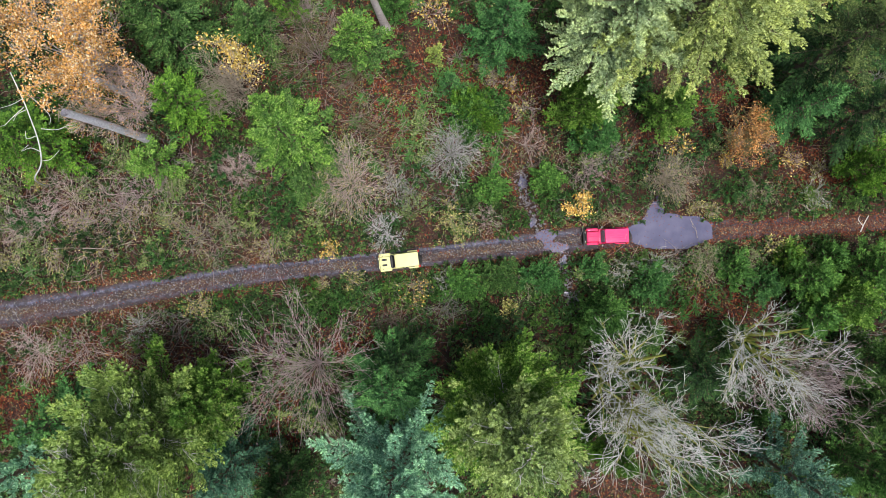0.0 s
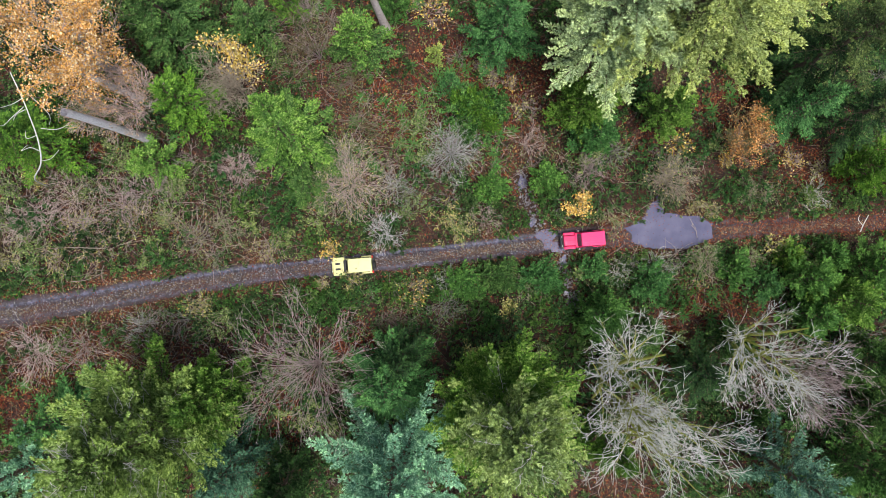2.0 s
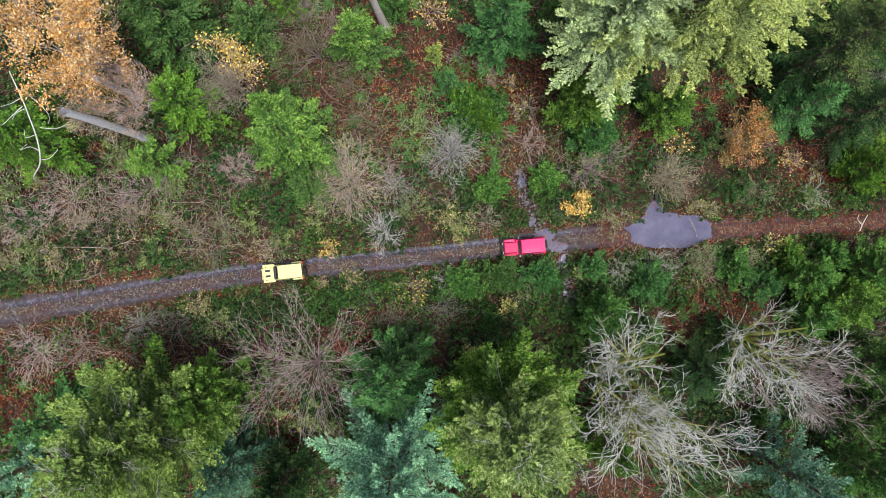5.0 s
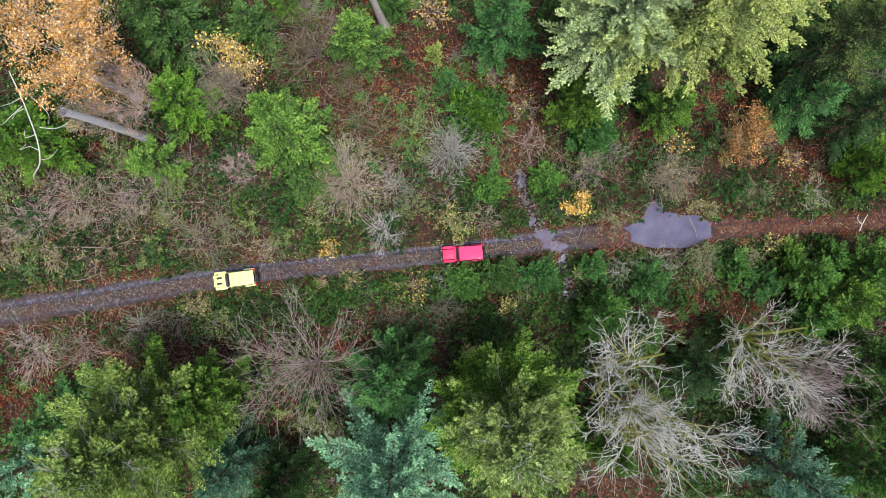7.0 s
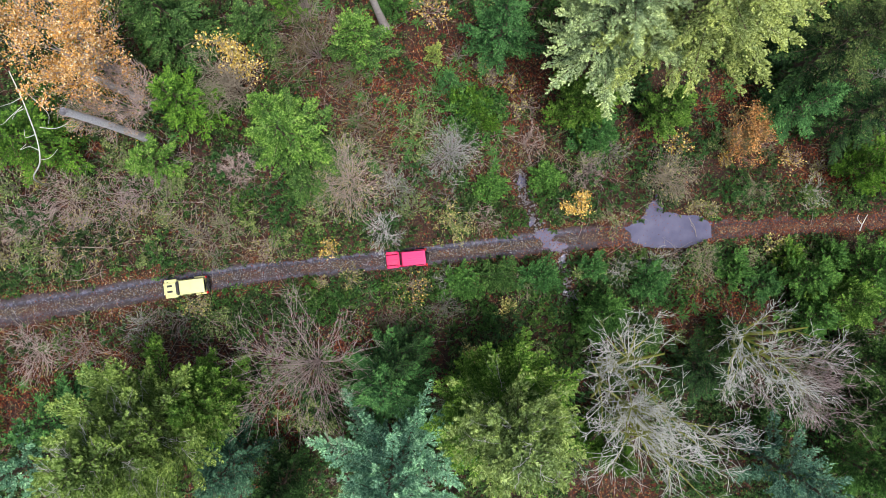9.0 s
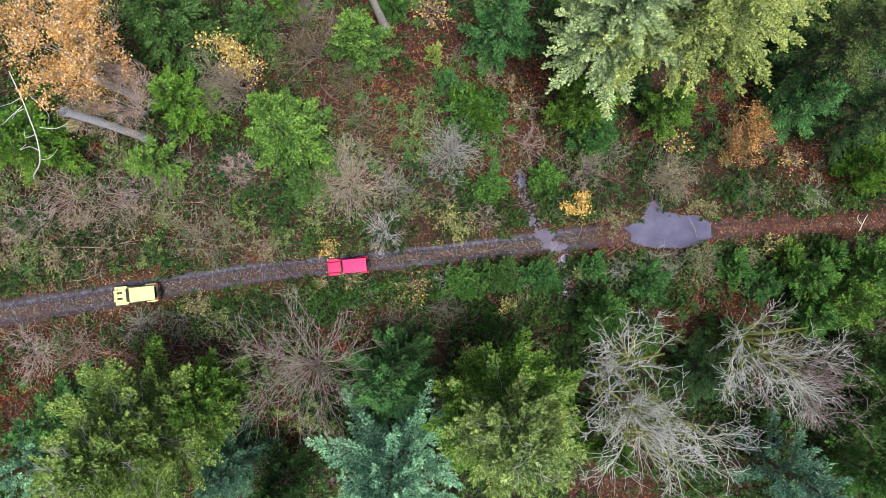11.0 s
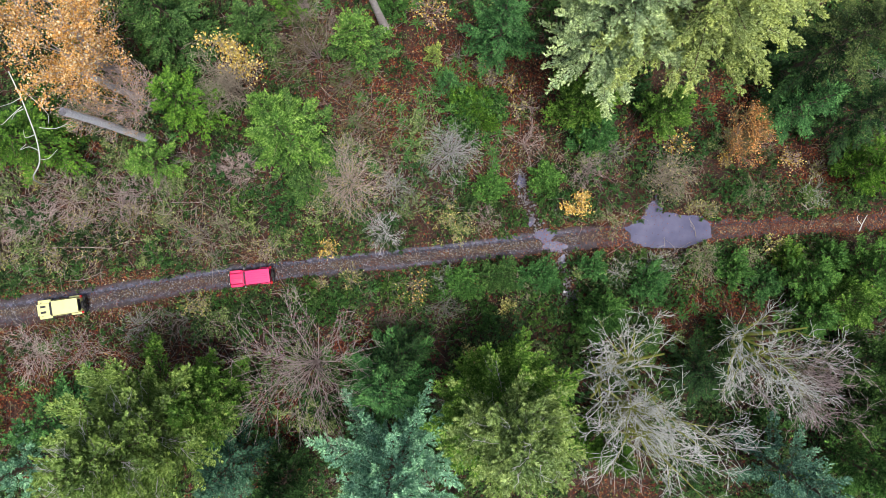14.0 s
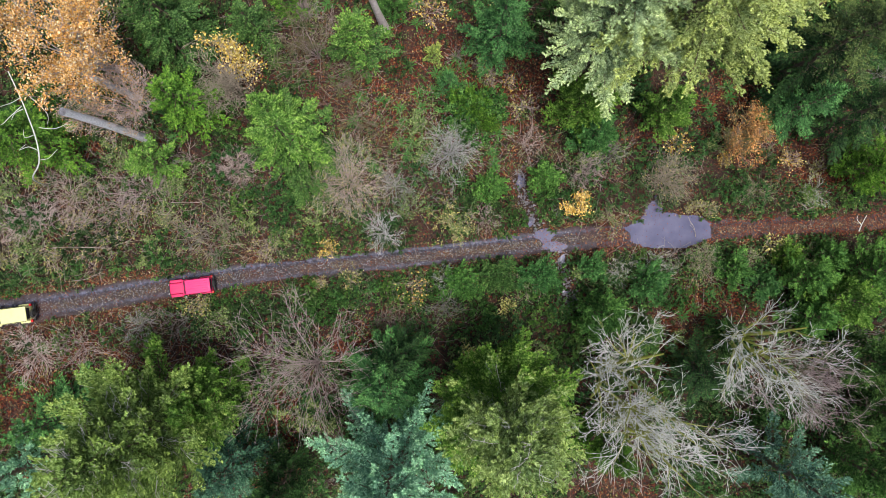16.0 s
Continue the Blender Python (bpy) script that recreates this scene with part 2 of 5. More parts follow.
def part(name, bm, material, parent, label="", smooth=True):
    me = bpy.data.meshes.new(name)
    bm.to_mesh(me)
    bm.free()
    me.materials.append(material)
    for p in me.polygons:
        p.use_smooth = smooth
    return child(name, me, parent, label)


def stamp(shape_v, shape_f, pos, xdir, zdir, size, bend=None):
    """Many copies of one small shape as one vertex and face array: x along xdir, z near zdir."""
    x = xdir / np.maximum(np.linalg.norm(xdir, axis=1, keepdims=True), 1e-6)
    y = np.cross(zdir, x)
    y /= np.maximum(np.linalg.norm(y, axis=1, keepdims=True), 1e-6)
    z = np.cross(x, y)
    s = size[:, None, None]
    v = (shape_v[None, :, 0:1] * x[:, None] + shape_v[None, :, 1:2] * y[:, None] + shape_v[None, :, 2:3] * z[:, None]) * s + pos[:, None]
    f = shape_f[None] + (np.arange(len(pos)) * len(shape_v))[:, None, None]
    return v.reshape(-1, 3), f.reshape(-1, shape_f.shape[1])


def join(pieces):
    vs, fs, o = [], [], 0
    for v, f in pieces:
        vs.append(v)
        fs.append(f + o)
        o += len(v)
    return np.concatenate(vs), np.concatenate(fs)


def sticks(p0, p1, r0, r1, k=3):
    """Tapered prisms from p0 to p1."""
    p0, p1, r0, r1 = (np.asarray(a, dtype=float) for a in (p0, p1, r0, r1))
    d = p1 - p0
    d /= np.maximum(np.linalg.norm(d, axis=1, keepdims=True), 1e-6)
    ref = np.where(np.abs(d[:, 2:3]) > 0.9, np.array([[1.0, 0, 0]]), np.array([[0, 0, 1.0]]))
    a = np.cross(d, ref)
    a /= np.maximum(np.linalg.norm(a, axis=1, keepdims=True), 1e-6)
    b = np.cross(d, a)
    ang = np.arange(k) * 2 * math.pi / k
    ring = np.cos(ang)[None, :, None] * a[:, None] + np.sin(ang)[None, :, None] * b[:, None]
    v = np.concatenate([p0[:, None] + ring * r0[:, None, None], p1[:, None] + ring * r1[:, None, None]], axis=1)
    f = np.array([[i, (i + 1) % k, k + (i + 1) % k, k + i] for i in range(k)])
    f = f[None] + (np.arange(len(p0)) * 2 * k)[:, None, None]
    return v.reshape(-1, 3), f.reshape(-1, 4)


def spray_shape(n=3, wide=0.42, droop=0.18):
    """A flat feathery twig of needles."""
    ax = [(i / n, 0, -droop * (i / n) ** 2) for i in range(n + 1)]
    v, f = list(ax), []
    for i in range(n):
        for s in (1, -1):
            x = i / n + 0.42
            v.append((x, s * wide * (1 - 0.75 * i / n), -droop * x * x - 0.04))
            f.append((i, i + 1, len(v) - 1))
    return np.array(v), np.array(f)


SPRAY = spray_shape()
TUFT = spray_shape(2, 0.55, 0.05)


def twig_shape(pairs, wide, long, flat):
    """A twig of pointed shoots, each its own sliver: one ahead, pairs to the sides and some standing up."""
    v, f = [], []
    def sliver(x0, ang, el, ln):
        d = np.array([math.cos(ang) * math.cos(el), math.sin(ang) * math.cos(el), math.sin(el)])
        w = np.array([-math.sin(ang), math.cos(ang), 0.35]) * wide
        o = np.array([x0, 0, 0])
        f.append((len(v), len(v) + 1, len(v) + 2))
        v.extend([o - w, o + w, o + d * ln])
    sliver(0.55, 0.0, 0.1, long)
    for i in range(pairs):
        x = 0.08 + 0.55 * i / pairs
        sliver(x, 0.85 - 0.1 * i, flat * (0.3 - 0.5 * (i % 2)), long * (1.05 - 0.12 * i))
        sliver(x + 0.08, -0.85 + 0.1 * i, flat * (0.5 * (i % 2) - 0.2), long * (1.05 - 0.12 * i))
    sliver(0.3, 0.3, flat * 1.3, long * 0.8)
    return np.array(v), np.array(f)


BRUSHY = twig_shape(3, 0.1, 0.46, 0.7)
FEATHER = twig_shape(3, 0.085, 0.42, 0.25)
LEAF = (np.array([(0, 0, 0), (0.5, 0.36, 0.05), (1, 0, -0.06), (0.5, -0.36, 0.05)]), np.array([(0, 1, 2), (0, 2, 3)]))
FINGER = (np.array([(0, 0, 0), (0.4, 0.16, 0.03), (1, 0, -0.12), (0.4, -0.16, 0.03)]), np.array([(0, 1, 2), (0, 2, 3)]))


def unit(v):
    return v / np.maximum(np.linalg.norm(v, axis=-1, keepdims=True), 1e-6)


# smooth value noise on the plan
LAT = np.random.default_rng(11).random((64, 64))


def vnoise(x, y, scale):
    x, y = np.asarray(x) / scale + 1000.0, np.asarray(y) / scale + 1000.0
    xi, yi = np.floor(x).astype(int), np.floor(y).astype(int)
    fx, fy = x - xi, y - yi
    fx, fy = fx * fx * (3 - 2 * fx), fy * fy * (3 - 2 * fy)
    g = lambda i, j: LAT[i % 64, j % 64]
    return (g(xi, yi) * (1 - fx) + g(xi + 1, yi) * fx) * (1 - fy) + (g(xi, yi + 1) * (1 - fx) + g(xi + 1, yi + 1) * fx) * fy


# ------------------------------------------------------------ the lie of the land
TRACK = [spot(u, v) for u, v in ((-400, 640), (-150, 588), (0, 558), (150, 534), (300, 509), (450, 486), (600, 470), (700, 461), (800, 450), (900, 438),
                                 (970, 430), (1060, 421), (1150, 413), (1260, 409), (1400, 404), (1568, 394), (1750, 380), (2000, 360))]
TX, TY = np.array([p[0] for p in TRACK]), np.array([p[1] for p in TRACK])
TW = np.interp(TX, [spot(0, 0)[0], spot(300, 0)[0], spot(700, 0)[0], spot(950, 0)[0], spot(1040, 0)[0], spot(1100, 0)[0], spot(1300, 0)[0], spot(1568, 0)[0]], [1.65, 1.18, 1.12, 1.15, 1.5, 1.5, 1.2, 0.92])
POOLS = [(*spot(1190, 411), 4.0, 1.75, 0.34), (*spot(1160, 376), 0.9, 1.7, 0.28), (*spot(985, 437), 1.25, 0.55, 0.24), (*spot(968, 417), 0.9, 0.85, 0.22),
         (*spot(924, 322), 0.75, 1.1, 0.34), (*spot(935, 358), 0.42, 1.7, 0.28), (*spot(944, 388), 0.45, 1.2, 0.28), (*spot(998, 470), 0.5, 1.5, 0.26), (*spot(1003, 507), 0.6, 1.2, 0.3)]
WATER_Z = -0.11


def track_y(x):
    return np.interp(x, TX, TY)


def off_track(x, y):
    return (np.asarray(y) - track_y(x)) * 0.99


def pool_depth(x, y):
    d = np.zeros_like(np.asarray(x, dtype=float))
    for px, py, rx, ry, dep in POOLS:
        e = ((x - px) / rx) ** 2 + ((y - py) / ry) ** 2
        e = e + (vnoise(x, y, 0.8) - 0.5) * (0.7 if rx < 2 else 0.5) + (vnoise(x, y, 0.37) - 0.5) * (0.9 if rx < 2 else 0.28)
        d = np.maximum(d, dep * np.clip(1.45 - e, 0, 1))
    return d


def ground_z(x, y):
    o = np.abs(off_track(x, y))
    w = np.interp(x, TX, TW)
    side = np.clip((o - w) / 2.5, 0, 1)
    z = side * (0.12 + 0.35 * (vnoise(x, y, 6.0) - 0.35) + 0.16 * (vnoise(x, y, 1.3) - 0.5))
    rut = np.exp(-((o - 0.70) / 0.22) ** 2) * np.where(off_track(x, y) > 0, 0.11, 0.06)
    return rise(x) + z - rut - pool_depth(x, y) + 0.03 * (vnoise(x, y, 0.5) - 0.5)


def build_ground():
    xs = np.concatenate([[-2500, -900, -300, -120, -75], np.arange(-60, 60.01, 0.5), [75, 120, 300, 900, 2500]])
    ys = np.concatenate([[-2500, -900, -300, -120, -60], np.arange(-38, 38.01, 0.5), [60, 120, 300, 900, 2500]])
    gx, gy = np.meshgrid(xs, ys)
    inside = (np.abs(gx) < 61) & (np.abs(gy) < 39)
    o = np.abs(off_track(gx, gy))
    under = np.where(o < np.interp(gx, TX, TW) - 0.1, 0.07, 0.0)
    gz = np.where(inside, ground_z(gx, gy) - under, rise(gx))
    n, k = len(xs), len(ys)
    idx = np.arange(n * k).reshape(k, n)
    f = np.stack([idx[:-1, :-1], idx[:-1, 1:], idx[1:, 1:], idx[1:, :-1]], axis=-1).reshape(-1, 4)
    me = mesh_of("ground", np.stack([gx, gy, gz], axis=-1).reshape(-1, 3), f, M_SOIL)
    me.polygons.foreach_set("use_smooth", np.ones(len(me.polygons), dtype=bool))
    tagged(new("ground", me), "dark forest soil covered in leaf litter and moss", "ground", kind="structure")


def build_road():
    xs = np.arange(-58, 58.01, 0.18)
    m = 25
    t = np.linspace(-1, 1, m)
    w = np.interp(xs, TX, TW) * (1.0 + 0.5 * (vnoise(xs, xs * 0, 1.6) - 0.5))
    gx = np.repeat(xs[:, None], m, 1)
    gy = track_y(xs)[:, None] + t[None] * w[:, None] + 0.2 * (vnoise(gx, gx * 0 + 7, 1.1) - 0.5)
    gz = ground_z(gx, gy) + 0.015 - 0.10 * np.clip(np.abs(t) - 0.85, 0, 1)[None] / 0.15
    k = len(xs)
    idx = np.arange(k * m).reshape(k, m)
    f = np.stack([idx[:-1, :-1], idx[1:, :-1], idx[1:, 1:], idx[:-1, 1:]], axis=-1).reshape(-1, 4)
    me = mesh_of("road", np.stack([gx, gy, gz], axis=-1).reshape(-1, 3), f, M_ROAD)
    o = np.abs(off_track(gx, gy))
    north = off_track(gx, gy) > 0
    rut = np.exp(-((o - 0.70) / np.where(north, 0.21, 0.15)) ** 2) * (0.55 + 1.1 * vnoise(gx, gy, 0.9)) * np.where(north, 1.3, 0.6)
    rut = np.clip(rut * np.interp(gx, [-52, -44, -26, 10, 14, 20], [0.9, 0.5, 1, 1, 0.5, 0.15]), 0, 1)
    at = me.attributes.new("rut", "FLOAT", "POINT")
    at.data.foreach_set("value", rut.ravel().astype(np.float32))
    me.polygons.foreach_set("use_smooth", np.ones(len(me.polygons), dtype=bool))
    tagged(new("road", me), "narrow gravel forest track with wet wheel ruts", "road", kind="structure")


def build_water():
    groups = (("large muddy puddle across the gravel track", POOLS[:2]), ("shallow puddle in the wheel ruts", POOLS[2:4]),
              ("small stream running down to the track", POOLS[4:7]), ("small stream leaving the track", POOLS[7:]))
    for i, (label, pools) in enumerate(groups):
        level = WATER_Z - 0.006 * i
        x0, x1 = min(p[0] - p[2] * 1.5 for p in pools), max(p[0] + p[2] * 1.5 for p in pools)
        y0, y1 = min(p[1] - p[3] * 1.5 for p in pools), max(p[1] + p[3] * 1.5 for p in pools)
        gx, gy = np.meshgrid(np.linspace(x0, x1, 24), np.linspace(y0, y1, 24))
        cx, cy = (x0 + x1) / 2, (y0 + y1) / 2
        e = np.maximum(1, np.hypot((gx - cx) / (x1 - x0) * 2, (gy - cy) / (y1 - y0) * 2))
        v = np.stack([cx + (gx - cx) / e, cy + (gy - cy) / e, np.full_like(gx, level)], axis=-1).reshape(-1, 3)
        idx = np.arange(576).reshape(24, 24)
        f = np.stack([idx[:-1, :-1], idx[:-1, 1:], idx[1:, 1:], idx[1:, :-1]], axis=-1).reshape(-1, 4)
        tagged(new("water", mesh_of("water", v, f, M_WATER)), label, "puddle", kind="structure")


build_ground()
build_road()
build_water()


# ------------------------------------------------------------ plants
def trunk_mesh(h, r, lean, rng, mat, sides=9, top=0.12, name="trunk"):
    n = 12
    z = np.linspace(0, 1, n)
    path = np.stack([lean[0] * z + 0.05 * np.sin(z * 5 + rng.random() * 6), lean[1] * z + 0.05 * np.sin(z * 4 + rng.random() * 6), z * h - 0.15], axis=1)
    rad = r * (1 - (1 - top) * z) * (1 + 0.5 * np.exp(-z * 14))
    ang = np.arange(sides) * 2 * math.pi / sides
    v = path[:, None] + np.stack([np.cos(ang), np.sin(ang), np.zeros(sides)], axis=1)[None] * (rad[:, None] * (1 + 0.12 * (rng.random((n, sides)) - 0.5)))[..., None]
    v = np.concatenate([v.reshape(-1, 3), path[-1:] + [[0, 0, 0.02]]])
    f = [[i * sides + j, i * sides + (j + 1) % sides, (i + 1) * sides + (j + 1) % sides, (i + 1) * sides + j] for i in range(n - 1) for j in range(sides)]
    me = mesh_of(name, v, f, mat)
    return me


def rosette(rng, pos, axis, m, spread, shape, size):
    """m leaves fanning out of each point round its axis."""
    n = len(pos)
    p = np.repeat(pos, m, axis=0) + rng.normal(size=(n * m, 3)) * 0.05
    d = np.repeat(unit(axis), m, axis=0) + unit(rng.normal(size=(n * m, 3))) * spread
    up = np.tile([0, 0, 1.0], (n * m, 1)) + rng.normal(size=(n * m, 3)) * 0.5
    return stamp(*shape, p, d, up, np.repeat(size, m) * (0.65 + 0.6 * rng.random(n * m)))


CONES = {  # nb0, nb per metre, limb elevation at the foot and its rise, sag, tip lift, branchlet reach, branchlet angle, upward lean of the shoots, looseness, shape
    "feather": (14, 2.5, -8, 40, 0.26, 0.0, 0.29, 48, 0.08, 0.11, FEATHER),
    "tuft": (18, 3.4, 8, 44, 0.06, 0.10, 0.36, 46, 0.55, 0.24, BRUSHY),
    "plume": (16, 2.5, 0, 44, 0.12, 0.18, 0.26, 40, 0.28, 0.28, BRUSHY),
    "bough": (13, 1.9, -10, 46, 0.20, 0.34, 0.26, 44, 0.28, 0.26, BRUSHY),
}


def conifer(u, v, h, r, kind, seed, label, zc=0.55, round_top=1.0, size=0.5, dens=1.0, lean=(0, 0), style="feather", category="conifer tree", tips=None, dead=0, z0=0.15):
    """Conifer: a trunk, limbs spiralling up it, and on each limb flat fans of branchlets set with shoots. (u, v) and r: where its crown shows from above."""
    rng = np.random.default_rng(seed)
    size *= 0.84 if style == "feather" else 0.95 if style == "tuft" else 0.82
    nb0, nbh, el0, el1, sag0, hook, reach, fan, rear, loose, shape = CONES[style]
    x, y = spot(u, v, h * zc)
    R = metres(r, h * zc)
    tree = new("conifer_tree")
    tree.location = (x, y, float(ground_z(x, y)))
    tagged(tree, label, category, "forest conifers")
    child("trunk", trunk_mesh(h * (0.94 if style in ("feather", "bough") else 0.86), 0.10 + 0.012 * h, lean, rng, B["brown"]), tree)
    nb = int((nb0 + nbh * h * (1 - z0)) * dens)
    t = (np.arange(nb) + rng.random(nb)) / nb
    t = t ** 0.9
    zf = z0 + (0.985 - z0) * t
    L = R * np.clip((1 - t) ** (0.85 / round_top) * 1.1, 0.06, 1.0) * (0.72 + 0.45 * rng.random(nb)) * np.clip(0.62 + 2.2 * t, 0, 1)
    az = np.arange(nb) * 2.39996 + rng.random(nb) * 0.6
    el = np.radians(el0 + el1 * t / max(round_top, 1.0)) + rng.normal(size=nb) * 0.10
    flat = np.stack([np.cos(az), np.sin(az), np.zeros(nb)], axis=1)
    bd = flat * np.cos(el)[:, None] + np.array([[0, 0, 1.0]]) * np.sin(el)[:, None]
    side = np.stack([-np.sin(az), np.cos(az), np.zeros(nb)], axis=1)
    base = np.stack([lean[0] * zf, lean[1] * zf, zf * h], axis=1)
    sag = sag0 * (0.7 + 0.6 * rng.random(nb)) * (1 - 0.6 * t)
    swing = rng.normal(size=nb) * 0.08

    def along(b, s):
        p = base[b] + bd[b] * (L[b] * s)[:, None] + side[b] * (swing[b] * L[b] * s * s)[:, None]
        p[:, 2] += L[b] * (-sag[b] * s * s + hook * np.clip(s - 0.5, 0, 1) ** 1.5)
        return p

    b = np.repeat(np.arange(nb), 3)
    s0 = np.tile([0.0, 0.33, 0.66], nb)
    rad = 0.014 + 0.008 * L[b]
    tagged(child("limb_mass", mesh_of("limb_mass", *sticks(along(b, s0), along(b, s0 + 0.33), rad * (1 - s0 * 0.85), rad * (0.72 - s0 * 0.85), 4), B["brown"]), tree), kind="stuff")
    if dead:
        # bleached twigs showing through the crown
        b = rng.choice(nb, dead, p=L * (t > 0.3) / (L * (t > 0.3)).sum())
        q0 = along(b, 0.15 + 0.4 * rng.random(dead))
        q0[:, 2] += 0.25
        step = bd[b] * (0.09 * L[b])[:, None] + np.array([[0, 0, 0.12]])
        rr = np.full(dead, 0.028)
        legs = []
        for k in range(4):
            q1 = q0 + step + rng.normal(size=(dead, 3)) * 0.2
            legs.append(sticks(q0, q1, rr * (1 - 0.2 * k), rr * (0.8 - 0.2 * k)))
            if k:
                legs.append(sticks(q0, q0 + step * 0.8 + rng.normal(size=(dead, 3)) * 0.3, rr * 0.5, rr * 0.3))
            q0 = q1
        tagged(child("dead_twig_mass", mesh_of("dead_twig_mass", *join(legs), B["pale"]), tree), kind="stuff")
    # branchlets, alternately to either side of each limb
    per = np.maximum((L / (0.34 * size)).astype(int), 4)
    b = np.repeat(np.arange(nb), per)
    i = np.arange(len(b)) - np.repeat(np.cumsum(per) - per, per)
    lo = np.where(t[b] > 0.6, 0.06, 0.2)
    s = lo + (1 - lo) * (i + rng.random(len(b))) / per[b]
    hand = np.where(i % 2, 1.0, -1.0)
    ln = reach * L[b] * (1.05 - s) ** 0.8 * (0.7 + 0.6 * rng.random(len(b))) + 0.35 * size
    phi = np.radians(fan) * (1.15 - 0.55 * s) + rng.normal(size=len(b)) * 0.14
    bl = bd[b] * np.cos(phi)[:, None] + side[b] * (hand * np.sin(phi))[:, None]
    bl[:, 2] += (hook * 1.2 if hook else -0.12) + rng.normal(size=len(b)) * loose * 0.9
    bl = unit(bl)
    root = along(b, s)
    # shoots along each branchlet
    ns = np.maximum((ln / (0.42 * size)).astype(int), 1) + 1
    c = np.repeat(np.arange(len(b)), ns)
    j = np.arange(len(c)) - np.repeat(np.cumsum(ns) - ns, ns)
    q = (j + 0.35 * rng.random(len(c))) / ns[c]
    most = 10500 * max(dens, 1.0)
    if len(c) > most:
        keep = rng.random(len(c)) < most / len(c)
        c, j, q = c[keep], j[keep], q[keep]
    n = len(c)
    pos = root[c] + bl[c] * (ln[c] * q)[:, None]
    pos[:, 2] -= sag[b[c]] * ln[c] * q * q * 0.8
    turn = np.where(j % 2, 1.0, -1.0) * (0.75 * (1 - q))
    lat = unit(np.cross(bl[c], np.array([[0, 0, 1.0]])))
    d = bl[c] + lat * turn[:, None] + rng.normal(size=(n, 3)) * loose
    d[:, 2] += rear
    up = np.tile([0, 0, 1.0], (n, 1)) + rng.normal(size=(n, 3)) * 0.25
    sz = size * (0.62 + 0.5 * rng.random(n)) * np.where(s[c] > 0.9, 0.85, 1)
    # shading for the colour: dark near the trunk, light outwards, random per limb
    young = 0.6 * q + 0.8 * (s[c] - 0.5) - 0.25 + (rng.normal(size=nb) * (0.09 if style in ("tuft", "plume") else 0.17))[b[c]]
    k = 10
    pt = np.stack([np.full(k, lean[0]), np.full(k, lean[1]), h * (0.93 + 0.07 * rng.random(k))], axis=1)
    pos, d, up = np.concatenate([pos, pt]), np.concatenate([d, rng.normal(size=(k, 3)) * 0.5 + np.array([[0, 0, 1.0]])]), np.concatenate([up, rng.normal(size=(k, 3))])
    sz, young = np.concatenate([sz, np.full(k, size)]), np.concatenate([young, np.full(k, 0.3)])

    def crown(nm, m, kd):
        me = mesh_of(nm, *stamp(*shape, pos[m], d[m], up[m], sz[m]), G[kd])
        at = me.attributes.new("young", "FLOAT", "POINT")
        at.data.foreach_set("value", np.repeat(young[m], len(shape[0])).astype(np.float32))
        tagged(child(nm, me, tree), kind="stuff")

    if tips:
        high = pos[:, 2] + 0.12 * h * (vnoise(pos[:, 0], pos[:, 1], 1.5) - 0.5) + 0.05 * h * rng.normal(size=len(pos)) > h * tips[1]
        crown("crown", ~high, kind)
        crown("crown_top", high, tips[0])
    else:
        crown("crown", np.ones(len(pos), dtype=bool), kind)
    return tree


